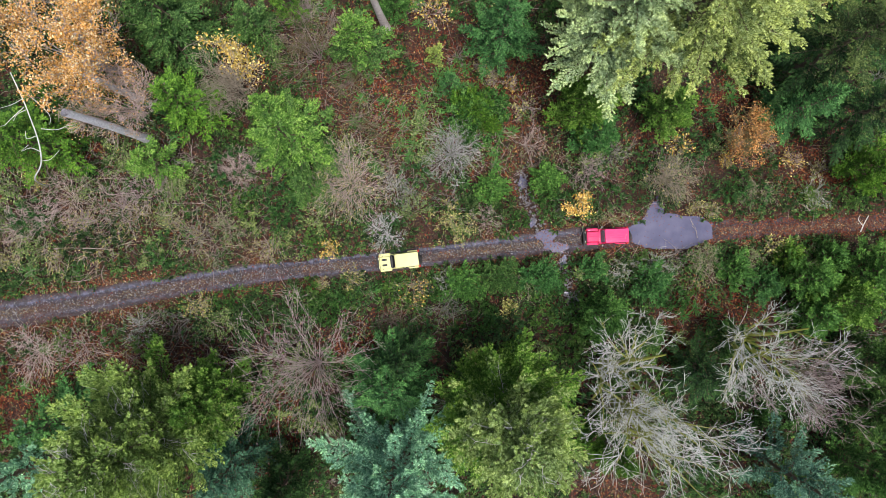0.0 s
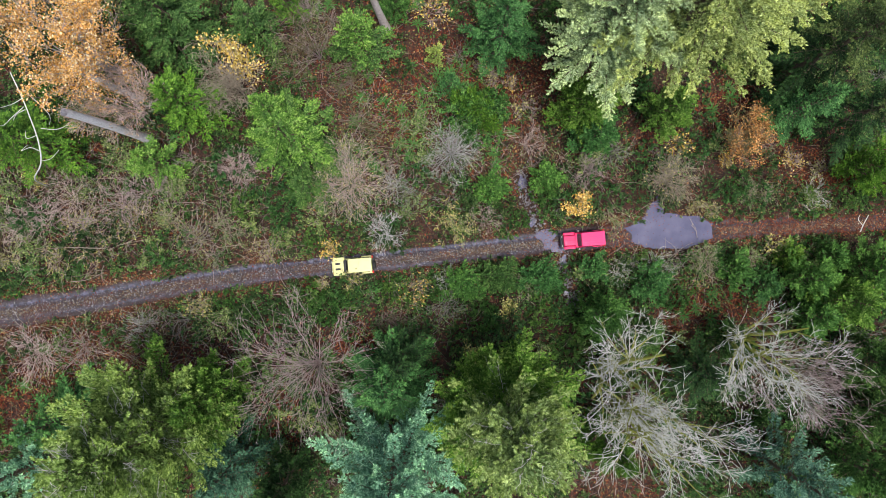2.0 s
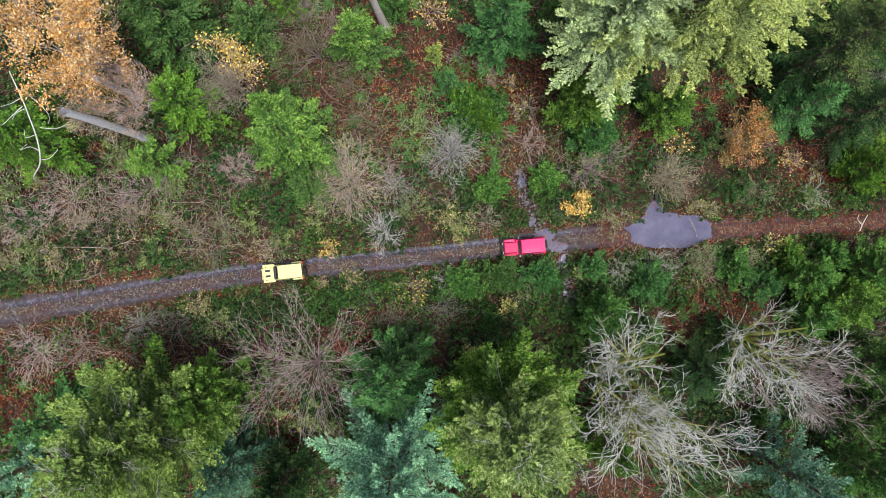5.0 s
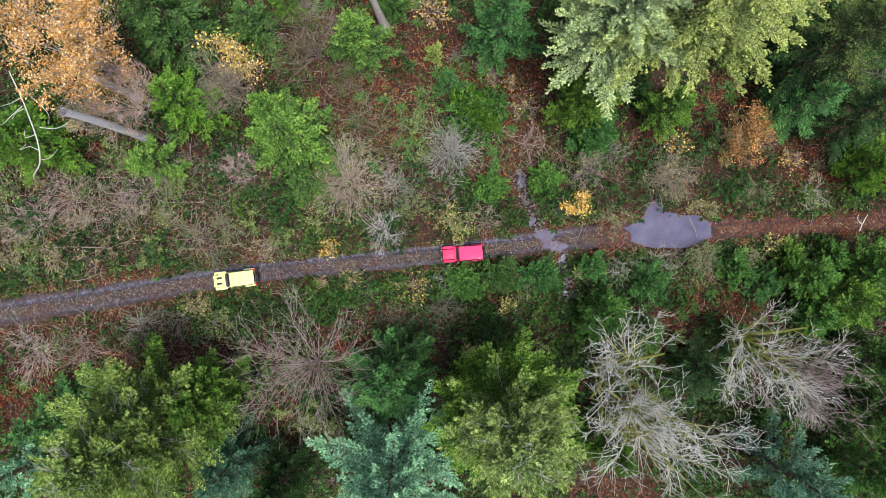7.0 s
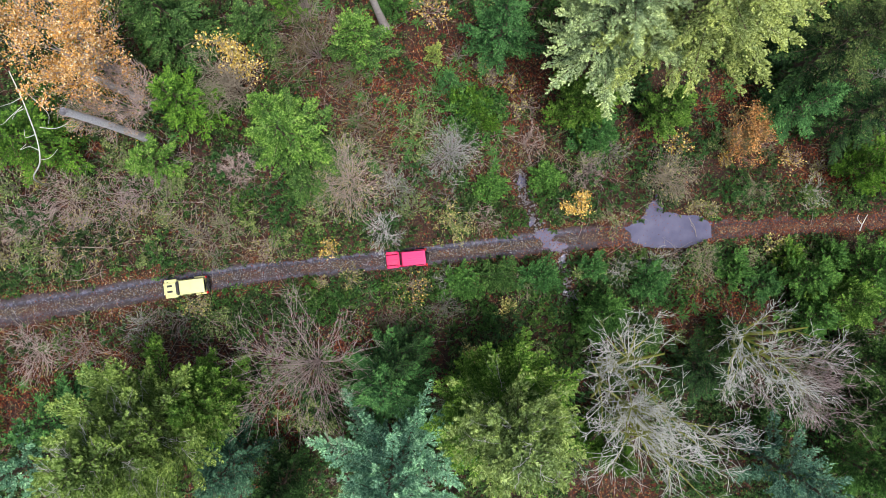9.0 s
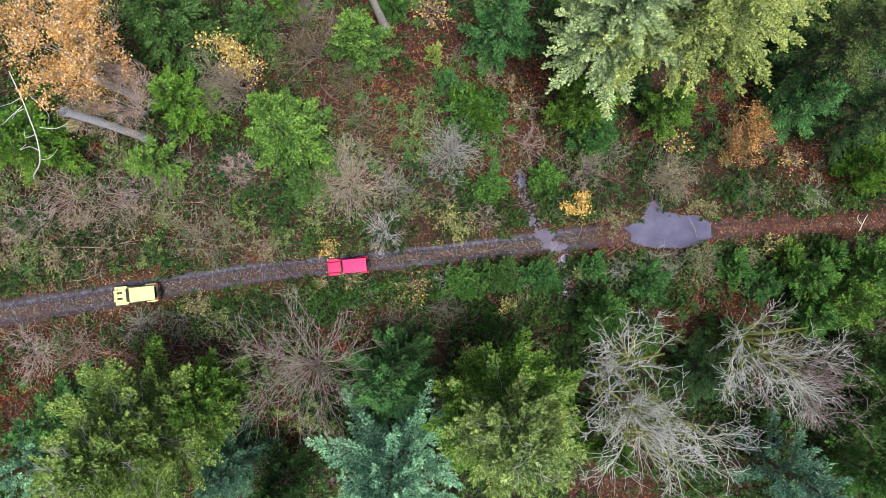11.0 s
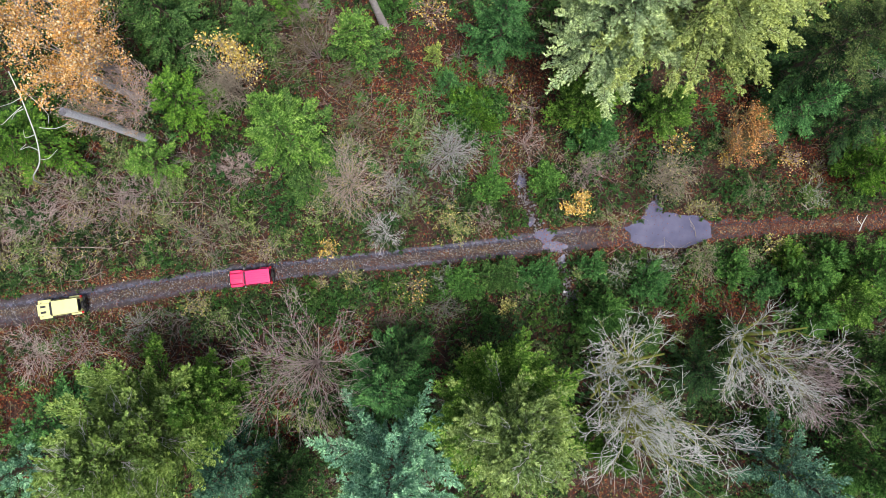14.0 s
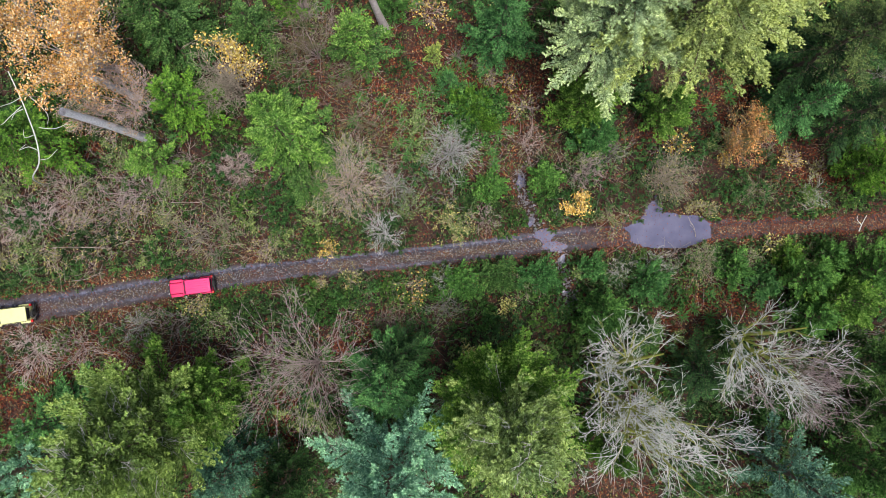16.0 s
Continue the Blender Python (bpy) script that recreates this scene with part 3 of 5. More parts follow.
def branching(rng, h, r, stems=1, levels=4, spread=0.9, crook=0.25, kids=4, thick=0.02, chance=0.32, joints=5):
    """Segments of a leafless crown: ends, radii and the main limb to which each belongs (-1 for twigs)."""
    segs = []
    limbs = [0]

    def grow(p, d, length, rad, level, limb):
        n = joints if level < levels else 3
        step = length / n
        q = p
        for i in range(n):
            d = d + Vector((rng.normal(), rng.normal(), rng.normal() * 0.6)) * crook * (0.4 + 0.2 * level) * 0.6
            d.z += 0.05
            d.normalize()
            q2 = q + d * step
            ra, rb = rad * (1 - 0.75 * i / n), rad * (1 - 0.75 * (i + 1) / n)
            segs.append((q, q2, ra, rb, limb if level < 2 else -1))
            q = q2
            if level < levels and (level > 0 or i >= 1 or stems > 2):
                for _ in range(kids):
                    if rng.random() < chance:
                        turn = Vector((rng.normal(), rng.normal(), rng.normal() * 0.55))
                        turn -= d * turn.dot(d)
                        if turn.length > 1e-3:
                            nd = (d + turn.normalized() * spread * (0.6 + 0.6 * rng.random())).normalized()
                            if level == 0:
                                limbs[0] += 1
                            grow(q, nd, length * (0.50 + 0.22 * rng.random()), max(rb * 0.66, 0.008), level + 1, limbs[0] if level == 0 else limb)

    for k in range(stems):
        a = k * 6.283 / stems + rng.random()
        tilt = 0.08 if stems == 1 else 0.3 + 0.6 * rng.random()
        limbs[0] += 1
        grow(Vector((0, 0, -0.1)), Vector((math.cos(a) * tilt, math.sin(a) * tilt, 1)).normalized(), h * (0.62 if stems == 1 else 0.6), thick * h, 0, limbs[0])
    p0, p1 = np.array([q[0] for q in segs]), np.array([q[1] for q in segs])
    r0, r1 = np.array([q[2] for q in segs]), np.array([q[3] for q in segs])
    ext = np.percentile(np.hypot(p1[:, 0], p1[:, 1]), 95)
    kx, kz = r / max(ext, 1e-3), h / max(p1[:, 2].max(), 1e-3)
    sc = np.array([kx, kx, kz])
    p0, p1 = p0 * sc, p1 * sc
    for p in (p0, p1):
        q = np.maximum(np.hypot(p[:, 0], p[:, 1]), 1e-6)
        p[:, :2] *= np.where(q > r, (r + 0.25 * (q - r)) / q, 1.0)[:, None]
        p[:, 2] = np.where(p[:, 2] > 0, h * (np.maximum(p[:, 2], 0) / h) ** 0.6, p[:, 2])
    return p0, p1, r0, r1, np.array([q[4] for q in segs])


def bare_tree(u, v, h, r, bark, seed, label, leaves=None, n_leaf=0, leaf=0.16, stems=1, levels=4, zc=0.6, side=None, name="bare_tree", category="bare tree", kids=4, thick=0.02,
              group="leafless trees", spread=0.9, twig=0.02, twig_bark=None, chance=0.32, crook=0.25, spurs=0):
    rng = np.random.default_rng(seed)
    x, y = spot(u, v, h * zc)
    R = metres(r, h * zc)
    p0, p1, r0, r1, limb = branching(rng, h, R, stems, levels, spread, crook, kids, thick, chance)
    far = p1[:, 2] > h * 0.45
    x, y = x - float(p1[far, 0].mean()), y - float(p1[far, 1].mean())
    tree = new(name)
    tree.location = (x, y, float(ground_z(x, y)))
    tagged(tree, label, category, group)
    r0, r1 = np.maximum(r0, twig), np.maximum(r1, twig * 0.7)
    for k in sorted(set(limb[limb >= 0])):
        m = limb == k
        child("limb", mesh_of("limb", *sticks(p0[m], p1[m], r0[m], r1[m], 6), B[bark]), tree)
    m = limb < 0
    if m.any():
        pieces = [sticks(p0[m], p1[m], r0[m], r1[m], 3)]
        if spurs:
            # short spurs bristling from the twigs
            k = rng.choice(np.flatnonzero(m), spurs)
            f = rng.random(spurs)[:, None]
            q0 = p0[k] * (1 - f) + p1[k] * f
            d = unit(p1[k] - p0[k]) * 0.7 + unit(rng.normal(size=(spurs, 3))) * 0.8 + unit(q0 * np.array([1, 1, 0])) * 0.3
            d[:, 2] += 0.25
            q1 = q0 + unit(d) * (0.2 + 0.8 * rng.random(spurs) ** 2)[:, None]
            pieces.append(sticks(q0, q1, np.full(spurs, twig * 0.85), np.full(spurs, twig * 0.55), 3))
        tagged(child("twig_mass", mesh_of("twig_mass", *join(pieces), B[twig_bark or bark]), tree), kind="stuff")
    if leaves:
        m = rng.integers(0, len(p1), n_leaf)
        m = m[r0[m] < 0.06]
        if side is not None:
            m = m[(p1[m, 0] * side[0] + p1[m, 1] * side[1]) / R + 0.15 * rng.normal(size=len(m)) > side[2]]
        m = m[vnoise(p1[m, 0] + p1[m, 2], p1[m, 1] - p1[m, 2], 1.1) + 0.2 * rng.random(len(m)) > 0.5]
        n = len(m)
        pos = p1[m] + rng.normal(size=(n, 3)) * 0.2
        d = rng.normal(size=(n, 3))
        d[:, 2] *= 0.4
        up = np.tile([0, 0, 1.0], (n, 1)) + rng.normal(size=(n, 3)) * 0.4
        tagged(child("foliage", mesh_of("foliage", *stamp(*LEAF, pos, d, up, leaf * (0.6 + 0.8 * rng.random(n))), G[leaves]), tree), kind="stuff")
    return tree


# tall conifers, north side of the track
conifer(1080, 60, 27, 138, "grey", 101, "tall pale grey-green fir with a broad crown", size=0.5, round_top=1.5, style="plume", z0=0.4, dens=1.45)
conifer(1228, 18, 30, 205, "pale", 102, "tall pale yellow-green fir with long pointed limbs", size=0.5, round_top=1.4, style="plume", z0=0.47, dens=1.5)
conifer(1400, -20, 27, 110, "pale", 103, "tall pale yellow-green fir beside another", size=0.5, style="plume", z0=0.4)
conifer(1500, 75, 20, 135, "dark", 104, "large dark olive hemlock with drooping limbs", size=0.6, tips=("hemlock", 0.5))
conifer(1548, 195, 16, 90, "dark", 105, "dark green hemlock with drooping limbs", size=0.6, tips=("hemlock", 0.6))
conifer(1425, 190, 13, 66, "jade", 106, "young blue-tinged green hemlock", size=0.6)
conifer(1035, 185, 11, 68, "soft", 107, "bright green young cedar under a tall fir", size=0.55, round_top=1.5, style="tuft")
conifer(1055, 235, 7, 50, "jade", 108, "rounded green young cedar", size=0.5, round_top=1.6, style="tuft")
conifer(1185, 195, 9, 58, "soft", 109, "green young cedar under a tall fir", size=0.5, round_top=1.5, style="tuft")
conifer(890, 50, 15, 85, "jade", 110, "dark green fir above leaf litter", size=0.6)
conifer(797, 145, 5, 30, "jade", 111, "small blue-green fir sapling", size=0.4, zc=0.6)
conifer(770, 95, 2.2, 24, "olive", 112, "small yellow-green conifer sapling", size=0.35)
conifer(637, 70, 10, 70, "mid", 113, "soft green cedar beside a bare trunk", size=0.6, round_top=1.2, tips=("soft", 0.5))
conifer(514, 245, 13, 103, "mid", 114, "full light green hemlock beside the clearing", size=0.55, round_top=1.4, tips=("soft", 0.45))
conifer(480, 200, 12, 55, "soft", 115, "slim light green hemlock tree", size=0.55)
conifer(545, 330, 8, 50, "mid", 116, "dark green young hemlock", size=0.5)
conifer(325, 180, 11, 78, "fresh", 117, "bright yellow-green cedar with soft foliage", size=0.65, round_top=1.2)
conifer(272, 285, 7, 60, "soft", 118, "low light green fir at the foot of a grey trunk", size=0.55)
conifer(45, 250, 12, 82, "fresh", 119, "bright green cedar under a dead white limb", size=0.65, round_top=1.3)
conifer(280, 15, 14, 90, "mid", 120, "dark green fir with drooping limbs", size=0.6)
conifer(305, 75, 9, 75, "mid", 121, "dark green hemlock with soft drooping limbs", size=0.6)
conifer(450, 45, 8, 62, "mid", 122, "green young cedar with soft foliage", size=0.55, round_top=1.3)
conifer(490, -22, 16, 34, "fresh", 123, "bright yellow-green top of a conifer", size=0.6)
conifer(1530, 300, 6, 62, "fresh", 124, "broad green young tree beside the track", size=0.5, round_top=1.7, style="tuft")
conifer(840, 200, 4, 54, "fresh", 125, "bright green low young cedar above leaf litter", size=0.6, round_top=1.8, style="tuft")
conifer(700, 5, 6, 40, "leaf", 126, "green young cedar beside a tall trunk", size=0.5, style="tuft")
conifer(965, 315, 2.6, 38, "leaf", 127, "low green cedar beside the stream", size=0.5, round_top=1.7, style="tuft")
conifer(870, 335, 2.6, 40, "leaf", 128, "low green cedar beside the stream", size=0.5, round_top=1.7, style="tuft")
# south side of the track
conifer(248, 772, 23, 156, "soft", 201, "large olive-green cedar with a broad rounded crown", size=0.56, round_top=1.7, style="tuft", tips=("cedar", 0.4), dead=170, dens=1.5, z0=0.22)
conifer(372, 705, 15, 74, "soft", 202, "green cedar behind a larger one", size=0.58, round_top=1.6, style="tuft")
conifer(92, 748, 12, 78, "jade", 203, "blue-green fir above red leaf litter", size=0.62)
conifer(15, 845, 18, 85, "blue", 204, "pale blue-green fir with upright tips", size=0.66, style="bough")
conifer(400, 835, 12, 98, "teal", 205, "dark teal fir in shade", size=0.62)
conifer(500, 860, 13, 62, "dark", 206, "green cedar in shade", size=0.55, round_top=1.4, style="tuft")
conifer(688, 685, 15, 108, "jade", 207, "blue-green hemlock with soft drooping limbs", size=0.55)
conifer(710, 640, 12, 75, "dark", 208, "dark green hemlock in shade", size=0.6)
conifer(695, 858, 26, 168, "blue", 209, "tall blue-green spruce with upright branch tips", size=0.66, round_top=1.3, style="bough", dens=1.15)
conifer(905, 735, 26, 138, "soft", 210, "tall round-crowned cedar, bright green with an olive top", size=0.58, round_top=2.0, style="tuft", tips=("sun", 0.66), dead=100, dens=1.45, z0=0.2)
conifer(1080, 790, 14, 55, "fresh", 212, "green cedar beneath a bare maple", size=0.55, round_top=1.4, style="tuft")
conifer(1420, 855, 17, 105, "sea", 213, "blue-green fir with upright tips", size=0.64, style="bough")
conifer(1545, 840, 12, 70, "leaf", 214, "green hemlock in deep shade", size=0.6, style="tuft")
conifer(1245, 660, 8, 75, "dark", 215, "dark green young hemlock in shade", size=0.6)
for i, (u, v, h, r) in enumerate(((1430, 495, 6, 55), (1500, 535, 8, 62), (1555, 480, 8, 60), (1545, 640, 10, 70), (1560, 730, 11, 62), (1300, 478, 3, 38), (1350, 505, 3.5, 40), (1470, 455, 4, 40), (1395, 455, 2.4, 32), (1440, 560, 6, 50), (1290, 600, 6, 48))):
    conifer(u, v, h, r, ("leaf", "soft", "leaf", "mid", "mid", "leaf", "jade_copy")[i % 7], 216 + i, "green young hemlock in the roadside thicket", size=0.55, round_top=1.6, style="tuft")
for i, (u, v, h, r) in enumerate(((1150, 505, 3.5, 42), (1070, 560, 8, 54), (1135, 590, 7, 48), (1050, 475, 2.6, 34), (820, 505, 3.5, 45), (880, 490, 3, 42), (960, 490, 3.5, 45))):
    conifer(u, v, h, r, ("jade", "leaf", "mid")[i % 3], 260 + i, "dark green young cedar beside the track", size=0.55, round_top=1.6, style="tuft")

# the forest goes on round about: unseen conifers added to block light from the sides
SIDE_BLOCKERS = [conifer(784 + 1080 * math.cos(a), 441 + 800 * math.sin(a), 19, 110, kd, 280 + i, "unseen dark green conifer added to block light from the sides", size=1.05) for i, (a, kd) in enumerate(((0.5, "dark"), (2.2, "mid"), (4.0, "dark")))]
rng_b = np.random.default_rng(77)
for i in range(26):
    side, t = i % 4, rng_b.random()
    bx, by = ((-58 + 116 * t, -36 - 5 * rng_b.random()), (58 + 5 * rng_b.random(), -34 + 68 * t), (-58 + 116 * t, 37 + 5 * rng_b.random()), (-58 - 5 * rng_b.random(), -34 + 68 * t))[side]
    if abs(off_track(bx, by)) > 4:
        copy_thing(SIDE_BLOCKERS[i % 3], Matrix.Translation((bx, by, float(rise(bx)))) @ Matrix.Rotation(rng_b.random() * 6.283, 4, "Z"))

# bare and leafy broadleaf trees
bare_tree(540, 655, 12, 146, "rose2", 301, "leafless purplish-brown alder clump with arching twigs", stems=20, levels=2, kids=3, thick=0.0034, spread=0.6, crook=0.2, twig=0.012, twig_bark="rose2", chance=0.35, spurs=1300)
bare_tree(1112, 668, 20, 125, "mossy", 302, "leafless pale maple with mossy limbs", stems=4, levels=3, thick=0.015, twig_bark="lichen", twig=0.017, chance=0.215, spread=1.0, crook=0.25, spurs=1500)
bare_tree(1160, 768, 22, 140, "mossy", 303, "large leafless pale maple with mossy limbs", stems=4, levels=3, thick=0.015, twig_bark="lichen", twig=0.017, chance=0.215, spread=1.0, crook=0.25, spurs=1500)
bare_tree(1360, 650, 18, 122, "mossy", 304, "leafless maple with mossy yellow-green limbs", stems=4, levels=3, thick=0.015, twig_bark="lichen", twig=0.017, chance=0.215, spread=1.0, crook=0.25, spurs=1500)
bare_tree(1425, 680, 16, 88, "rose", 305, "leafless pinkish-brown maple with fine twigs", stems=5, levels=3, thick=0.006, twig_bark="rose2", twig=0.014, chance=0.21, spread=1.0, crook=0.3, spurs=1400)
bare_tree(88, 52, 18, 150, "pale", 306, "tall bigleaf maple in orange and gold leaf", leaves="orange", n_leaf=34000, leaf=0.155, stems=6, levels=4, name="maple_tree", category="maple tree", group="autumn maples", thick=0.007, chance=0.19, spread=1.0, crook=0.3, twig_bark="rose2", twig=0.014)
bare_tree(210, 178, 11, 78, "blush", 307, "nearly leafless pinkish-brown maple beside a dead trunk", leaves="orange", n_leaf=2600, leaf=0.1, stems=9, levels=4, thick=0.006, twig_bark="blush", twig=0.014, chance=0.19, spread=0.9)
bare_tree(400, 145, 9, 74, "tan", 308, "half-bare tan alder with golden leaves at its tip", leaves="gold", n_leaf=6000, leaf=0.22, side=(0.5, 0.85, 0.42), stems=10, levels=3, thick=0.006, twig=0.015, chance=0.25, spread=1.1)
bare_tree(545, 75, 8, 68, "rose2", 309, "leafless pinkish shrubby tree above leaf litter", stems=10, levels=3, thick=0.006, twig_bark="rose", twig=0.013, chance=0.21)
bare_tree(1322, 242, 6, 54, "rose", 310, "vine maple with orange leaves on one side", leaves="rust", n_leaf=10000, leaf=0.125, side=(0.9, -0.1, -0.2), stems=9, levels=3, name="maple_tree", category="maple tree", group="autumn maples", thick=0.007, twig=0.014, chance=0.25)


def snag():
    """Grey trunk with its top broken off."""
    rng = np.random.default_rng(5)
    x, y = spot(264, 246)
    t = new("dead_tree")
    t.location = (x, y, float(rise(x)))
    tagged(t, "standing grey dead trunk with a broken top", "dead tree")
    child("trunk", trunk_mesh(13.7, 0.36, (-0.1, -0.4), rng, B["snag"], 12, 0.85), t)
    x, y = spot(262, 182)
    t = new("dead_tree")
    t.location = (x, y, float(rise(x)))
    tagged(t, "standing pale dead trunk among bare twigs", "dead tree")
    child("trunk", trunk_mesh(10.5, 0.36, (-0.2, -0.2), rng, B["snag"], 12, 0.8), t)
    x, y = spot(686, 54)
    t = new("conifer_tree")
    t.location = (x, y, float(rise(x)))
    tagged(t, "tall smooth pale trunk with a crown high above", "conifer tree", "forest conifers")
    child("trunk", trunk_mesh(26, 0.36, (-2.2, 0.6), rng, B["pinkish"], 12, 0.5), t)


snag()


# ------------------------------------------------------------ undergrowth
# patches of the forest floor: bearing east and south of the middle, half width, half height
LITTER = [(760, 130, 200, 150), (920, 180, 95, 90), (1290, 190, 70, 60), (890, 310, 60, 60), (1390, 275, 90, 45), (1440, 325, 80, 30), (80, 265, 90, 40), (60, 700, 100, 100),
          (130, 620, 130, 60), (1270, 545, 120, 50), (1180, 590, 50, 70), (650, 600, 90, 50), (300, 640, 150, 40), (1100, 860, 80, 60), (460, 860, 60, 50), (590, 180, 50, 60), (440, 120, 60, 50), (1180, 230, 90, 40)]
BRUSH = [(230, 360, 250, 90), (80, 430, 120, 70), (420, 330, 90, 60), (540, 80, 60, 80), (640, 200, 60, 90), (90, 620, 150, 60), (300, 610, 150, 60), (700, 570, 110, 40), (1050, 320, 60, 50),
         (150, 330, 170, 60), (430, 440, 120, 40), (930, 280, 60, 40), (1080, 460, 60, 30), (1200, 480, 70, 40), (720, 240, 80, 80), (880, 290, 60, 40), (1060, 390, 60, 20)]


def inside(patches, u, v):
    d = np.zeros_like(u)
    for a, b, ra, rb in patches:
        d = np.maximum(d, np.clip(1.5 - ((u - a) / ra) ** 2 - ((v - b) / rb) ** 2, 0, 1))
    return d


def scatter(n, rng, keep, margin=0.25):
    """Random plan points over the floor, off the track and the water; keep(u, v): chance to stay."""
    u, v = rng.random(n) * 1740 - 86, rng.random(n) * 1040 - 79
    x, y = spot(u, v)
    ok = (np.abs(off_track(x, y)) > np.interp(x, TX, TW) + margin) & (pool_depth(x, y) < 0.05) & (rng.random(n) < keep(u, v))
    return x[ok], y[ok], u[ok], v[ok]


def flat_leaves(name, x, y, z, size, mat, rng, label, category, tilt=0.35, shape=LEAF):
    n = len(x)
    a = rng.random(n) * 6.283
    d = np.stack([np.cos(a), np.sin(a), rng.normal(size=n) * 0.2], axis=1)
    up = np.tile([0, 0, 1.0], (n, 1)) + rng.normal(size=(n, 3)) * tilt
    me = mesh_of(name, *stamp(*shape, np.stack([x, y, z], axis=1), d, up, size), mat)
    return tagged(new(name, me), label, category, kind="stuff")


def litter():
    rng = np.random.default_rng(21)
    x, y, u, v = scatter(105000, rng, lambda u, v: 0.20 + 0.80 * inside(LITTER, u, v), 0.0)
    xr, yr, ur, vr = scatter(280000, rng, lambda u, v: inside([(925, 175, 55, 75), (60, 710, 90, 80), (1280, 190, 45, 55), (130, 262, 60, 25), (130, 640, 110, 40), (1180, 600, 40, 60), (1260, 540, 80, 30), (1440, 320, 70, 22), (760, 170, 120, 90), (500, 745, 40, 60), (640, 610, 60, 30), (1390, 270, 50, 25)], u, v) * np.clip(vnoise(u, v, 22.0) * 1.8 - 0.1, 0, 1), 0.0)
    x, y = np.concatenate([x, xr]), np.concatenate([y, yr])
    flat_leaves("fallen_leaves", x, y, ground_z(x, y) + 0.03 + 0.08 * rng.random(len(x)), 0.12 + 0.17 * rng.random(len(x)), G["litter"], rng, "red-brown fallen maple leaves on the forest floor", "fallen leaves")
    # leaves and stones on the track
    n = 36000
    x = rng.random(n) * 104 - 52
    o = np.where(rng.random(n) < 0.6, rng.normal(size=n) * 0.2, np.clip(rng.normal(size=n) * 0.75, -1.7, 1.7))
    w = np.interp(x, TX, TW)
    y = track_y(x) + o * w
    rut = np.exp(-((np.abs(o * w) - 0.70) / 0.26) ** 2)
    ok = (pool_depth(x, y) < 0.06) & (rng.random(n) < 0.8) & (rng.random(n) > rut * 0.93) & (vnoise(x, y, 2.0) * 1.3 > rng.random(n))
    x, y = x[ok], y[ok]
    flat_leaves("fallen_leaves", x, y, ground_z(x, y) + 0.035, 0.035 + 0.075 * rng.random(len(x)) ** 1.5, G["tan"], rng, "tan and yellow leaves strewn on the gravel track", "fallen leaves", 0.2)
    n = 26000
    x = rng.random(n) * 104 - 52
    o = rng.random(n) * 2 - 1
    y = track_y(x) + o * np.interp(x, TX, TW) * 1.1
    ok = (pool_depth(x, y) < 0.08) & ((x > 16) | (rng.random(n) < 0.1))
    x, y = x[ok], y[ok]
    flat_leaves("fallen_leaves", x, y, ground_z(x, y) + 0.03, 0.08 + 0.12 * rng.random(len(x)), G["litter"], rng, "red-brown leaves strewn on the gravel track", "fallen leaves", 0.2)
    # drifts of leaves along both verges
    n = 30000
    x = rng.random(n) * 104 - 52
    w = np.interp(x, TX, TW)
    side = np.where(rng.random(n) < 0.5, 1.0, -1.0)
    y = track_y(x) + side * (w * 0.95 + np.abs(rng.normal(size=n)) * 0.55)
    ok = (pool_depth(x, y) < 0.08) & (vnoise(x, y, 2.6) + 0.25 * (x < -18) + 0.2 * (np.abs(x - 14) < 4) > 0.35 + 0.5 * rng.random(n))
    x, y = x[ok], y[ok]
    half = rng.random(len(x)) < 0.4
    for m, kd, label in ((half, "tan", "tan leaves drifted along the verge of the track"), (~half, "litter", "red-brown leaves drifted along the verge of the track")):
        flat_leaves("fallen_leaves", x[m], y[m], ground_z(x[m], y[m]) + 0.05 + 0.1 * rng.random(m.sum()), 0.07 + 0.11 * rng.random(m.sum()), G[kd], rng, label, "fallen leaves", 0.3)
    # leaves afloat on the water
    n = 5000
    q = rng.integers(0, 4, n)
    px = np.array([POOLS[k][0] for k in q]) + rng.normal(size=n) * np.array([POOLS[k][2] for k in q]) * 0.6
    py = np.array([POOLS[k][1] for k in q]) + rng.normal(size=n) * np.array([POOLS[k][3] for k in q]) * 0.6
    e = ground_z(px, py)
    ok = (e < WATER_Z - 0.01) & (rng.random(n) < np.clip(0.12 + (e - WATER_Z + 0.12) * 6, 0.08, 1))
    px, py = px[ok], py[ok]
    flat_leaves("floating_leaves", px, py, np.full(len(px), WATER_Z + 0.006), 0.05 + 0.07 * rng.random(len(px)), G["litter"], rng, "small brown leaves afloat on the puddles", "fallen leaves", 0.03)
    n = 4200
    x = rng.random(n) * 62 - 48
    o = rng.normal(size=n) * 0.38
    y = track_y(x) + o * np.interp(x, TX, TW)
    ok = pool_depth(x, y) < 0.1
    x, y = x[ok], y[ok]
    n = len(x)
    oct_v = np.array([(1, 0, 0), (0, 1, 0), (-1, 0, 0), (0, -1, 0), (0.1, 0.1, 0.6), (0, 0, -0.5)], dtype=float)
    oct_f = np.array([(0, 1, 4), (1, 2, 4), (2, 3, 4), (3, 0, 4), (1, 0, 5), (2, 1, 5), (3, 2, 5), (0, 3, 5)])
    a = rng.random(n) * 6.283
    d = np.stack([np.cos(a), np.sin(a), 0 * a], axis=1)
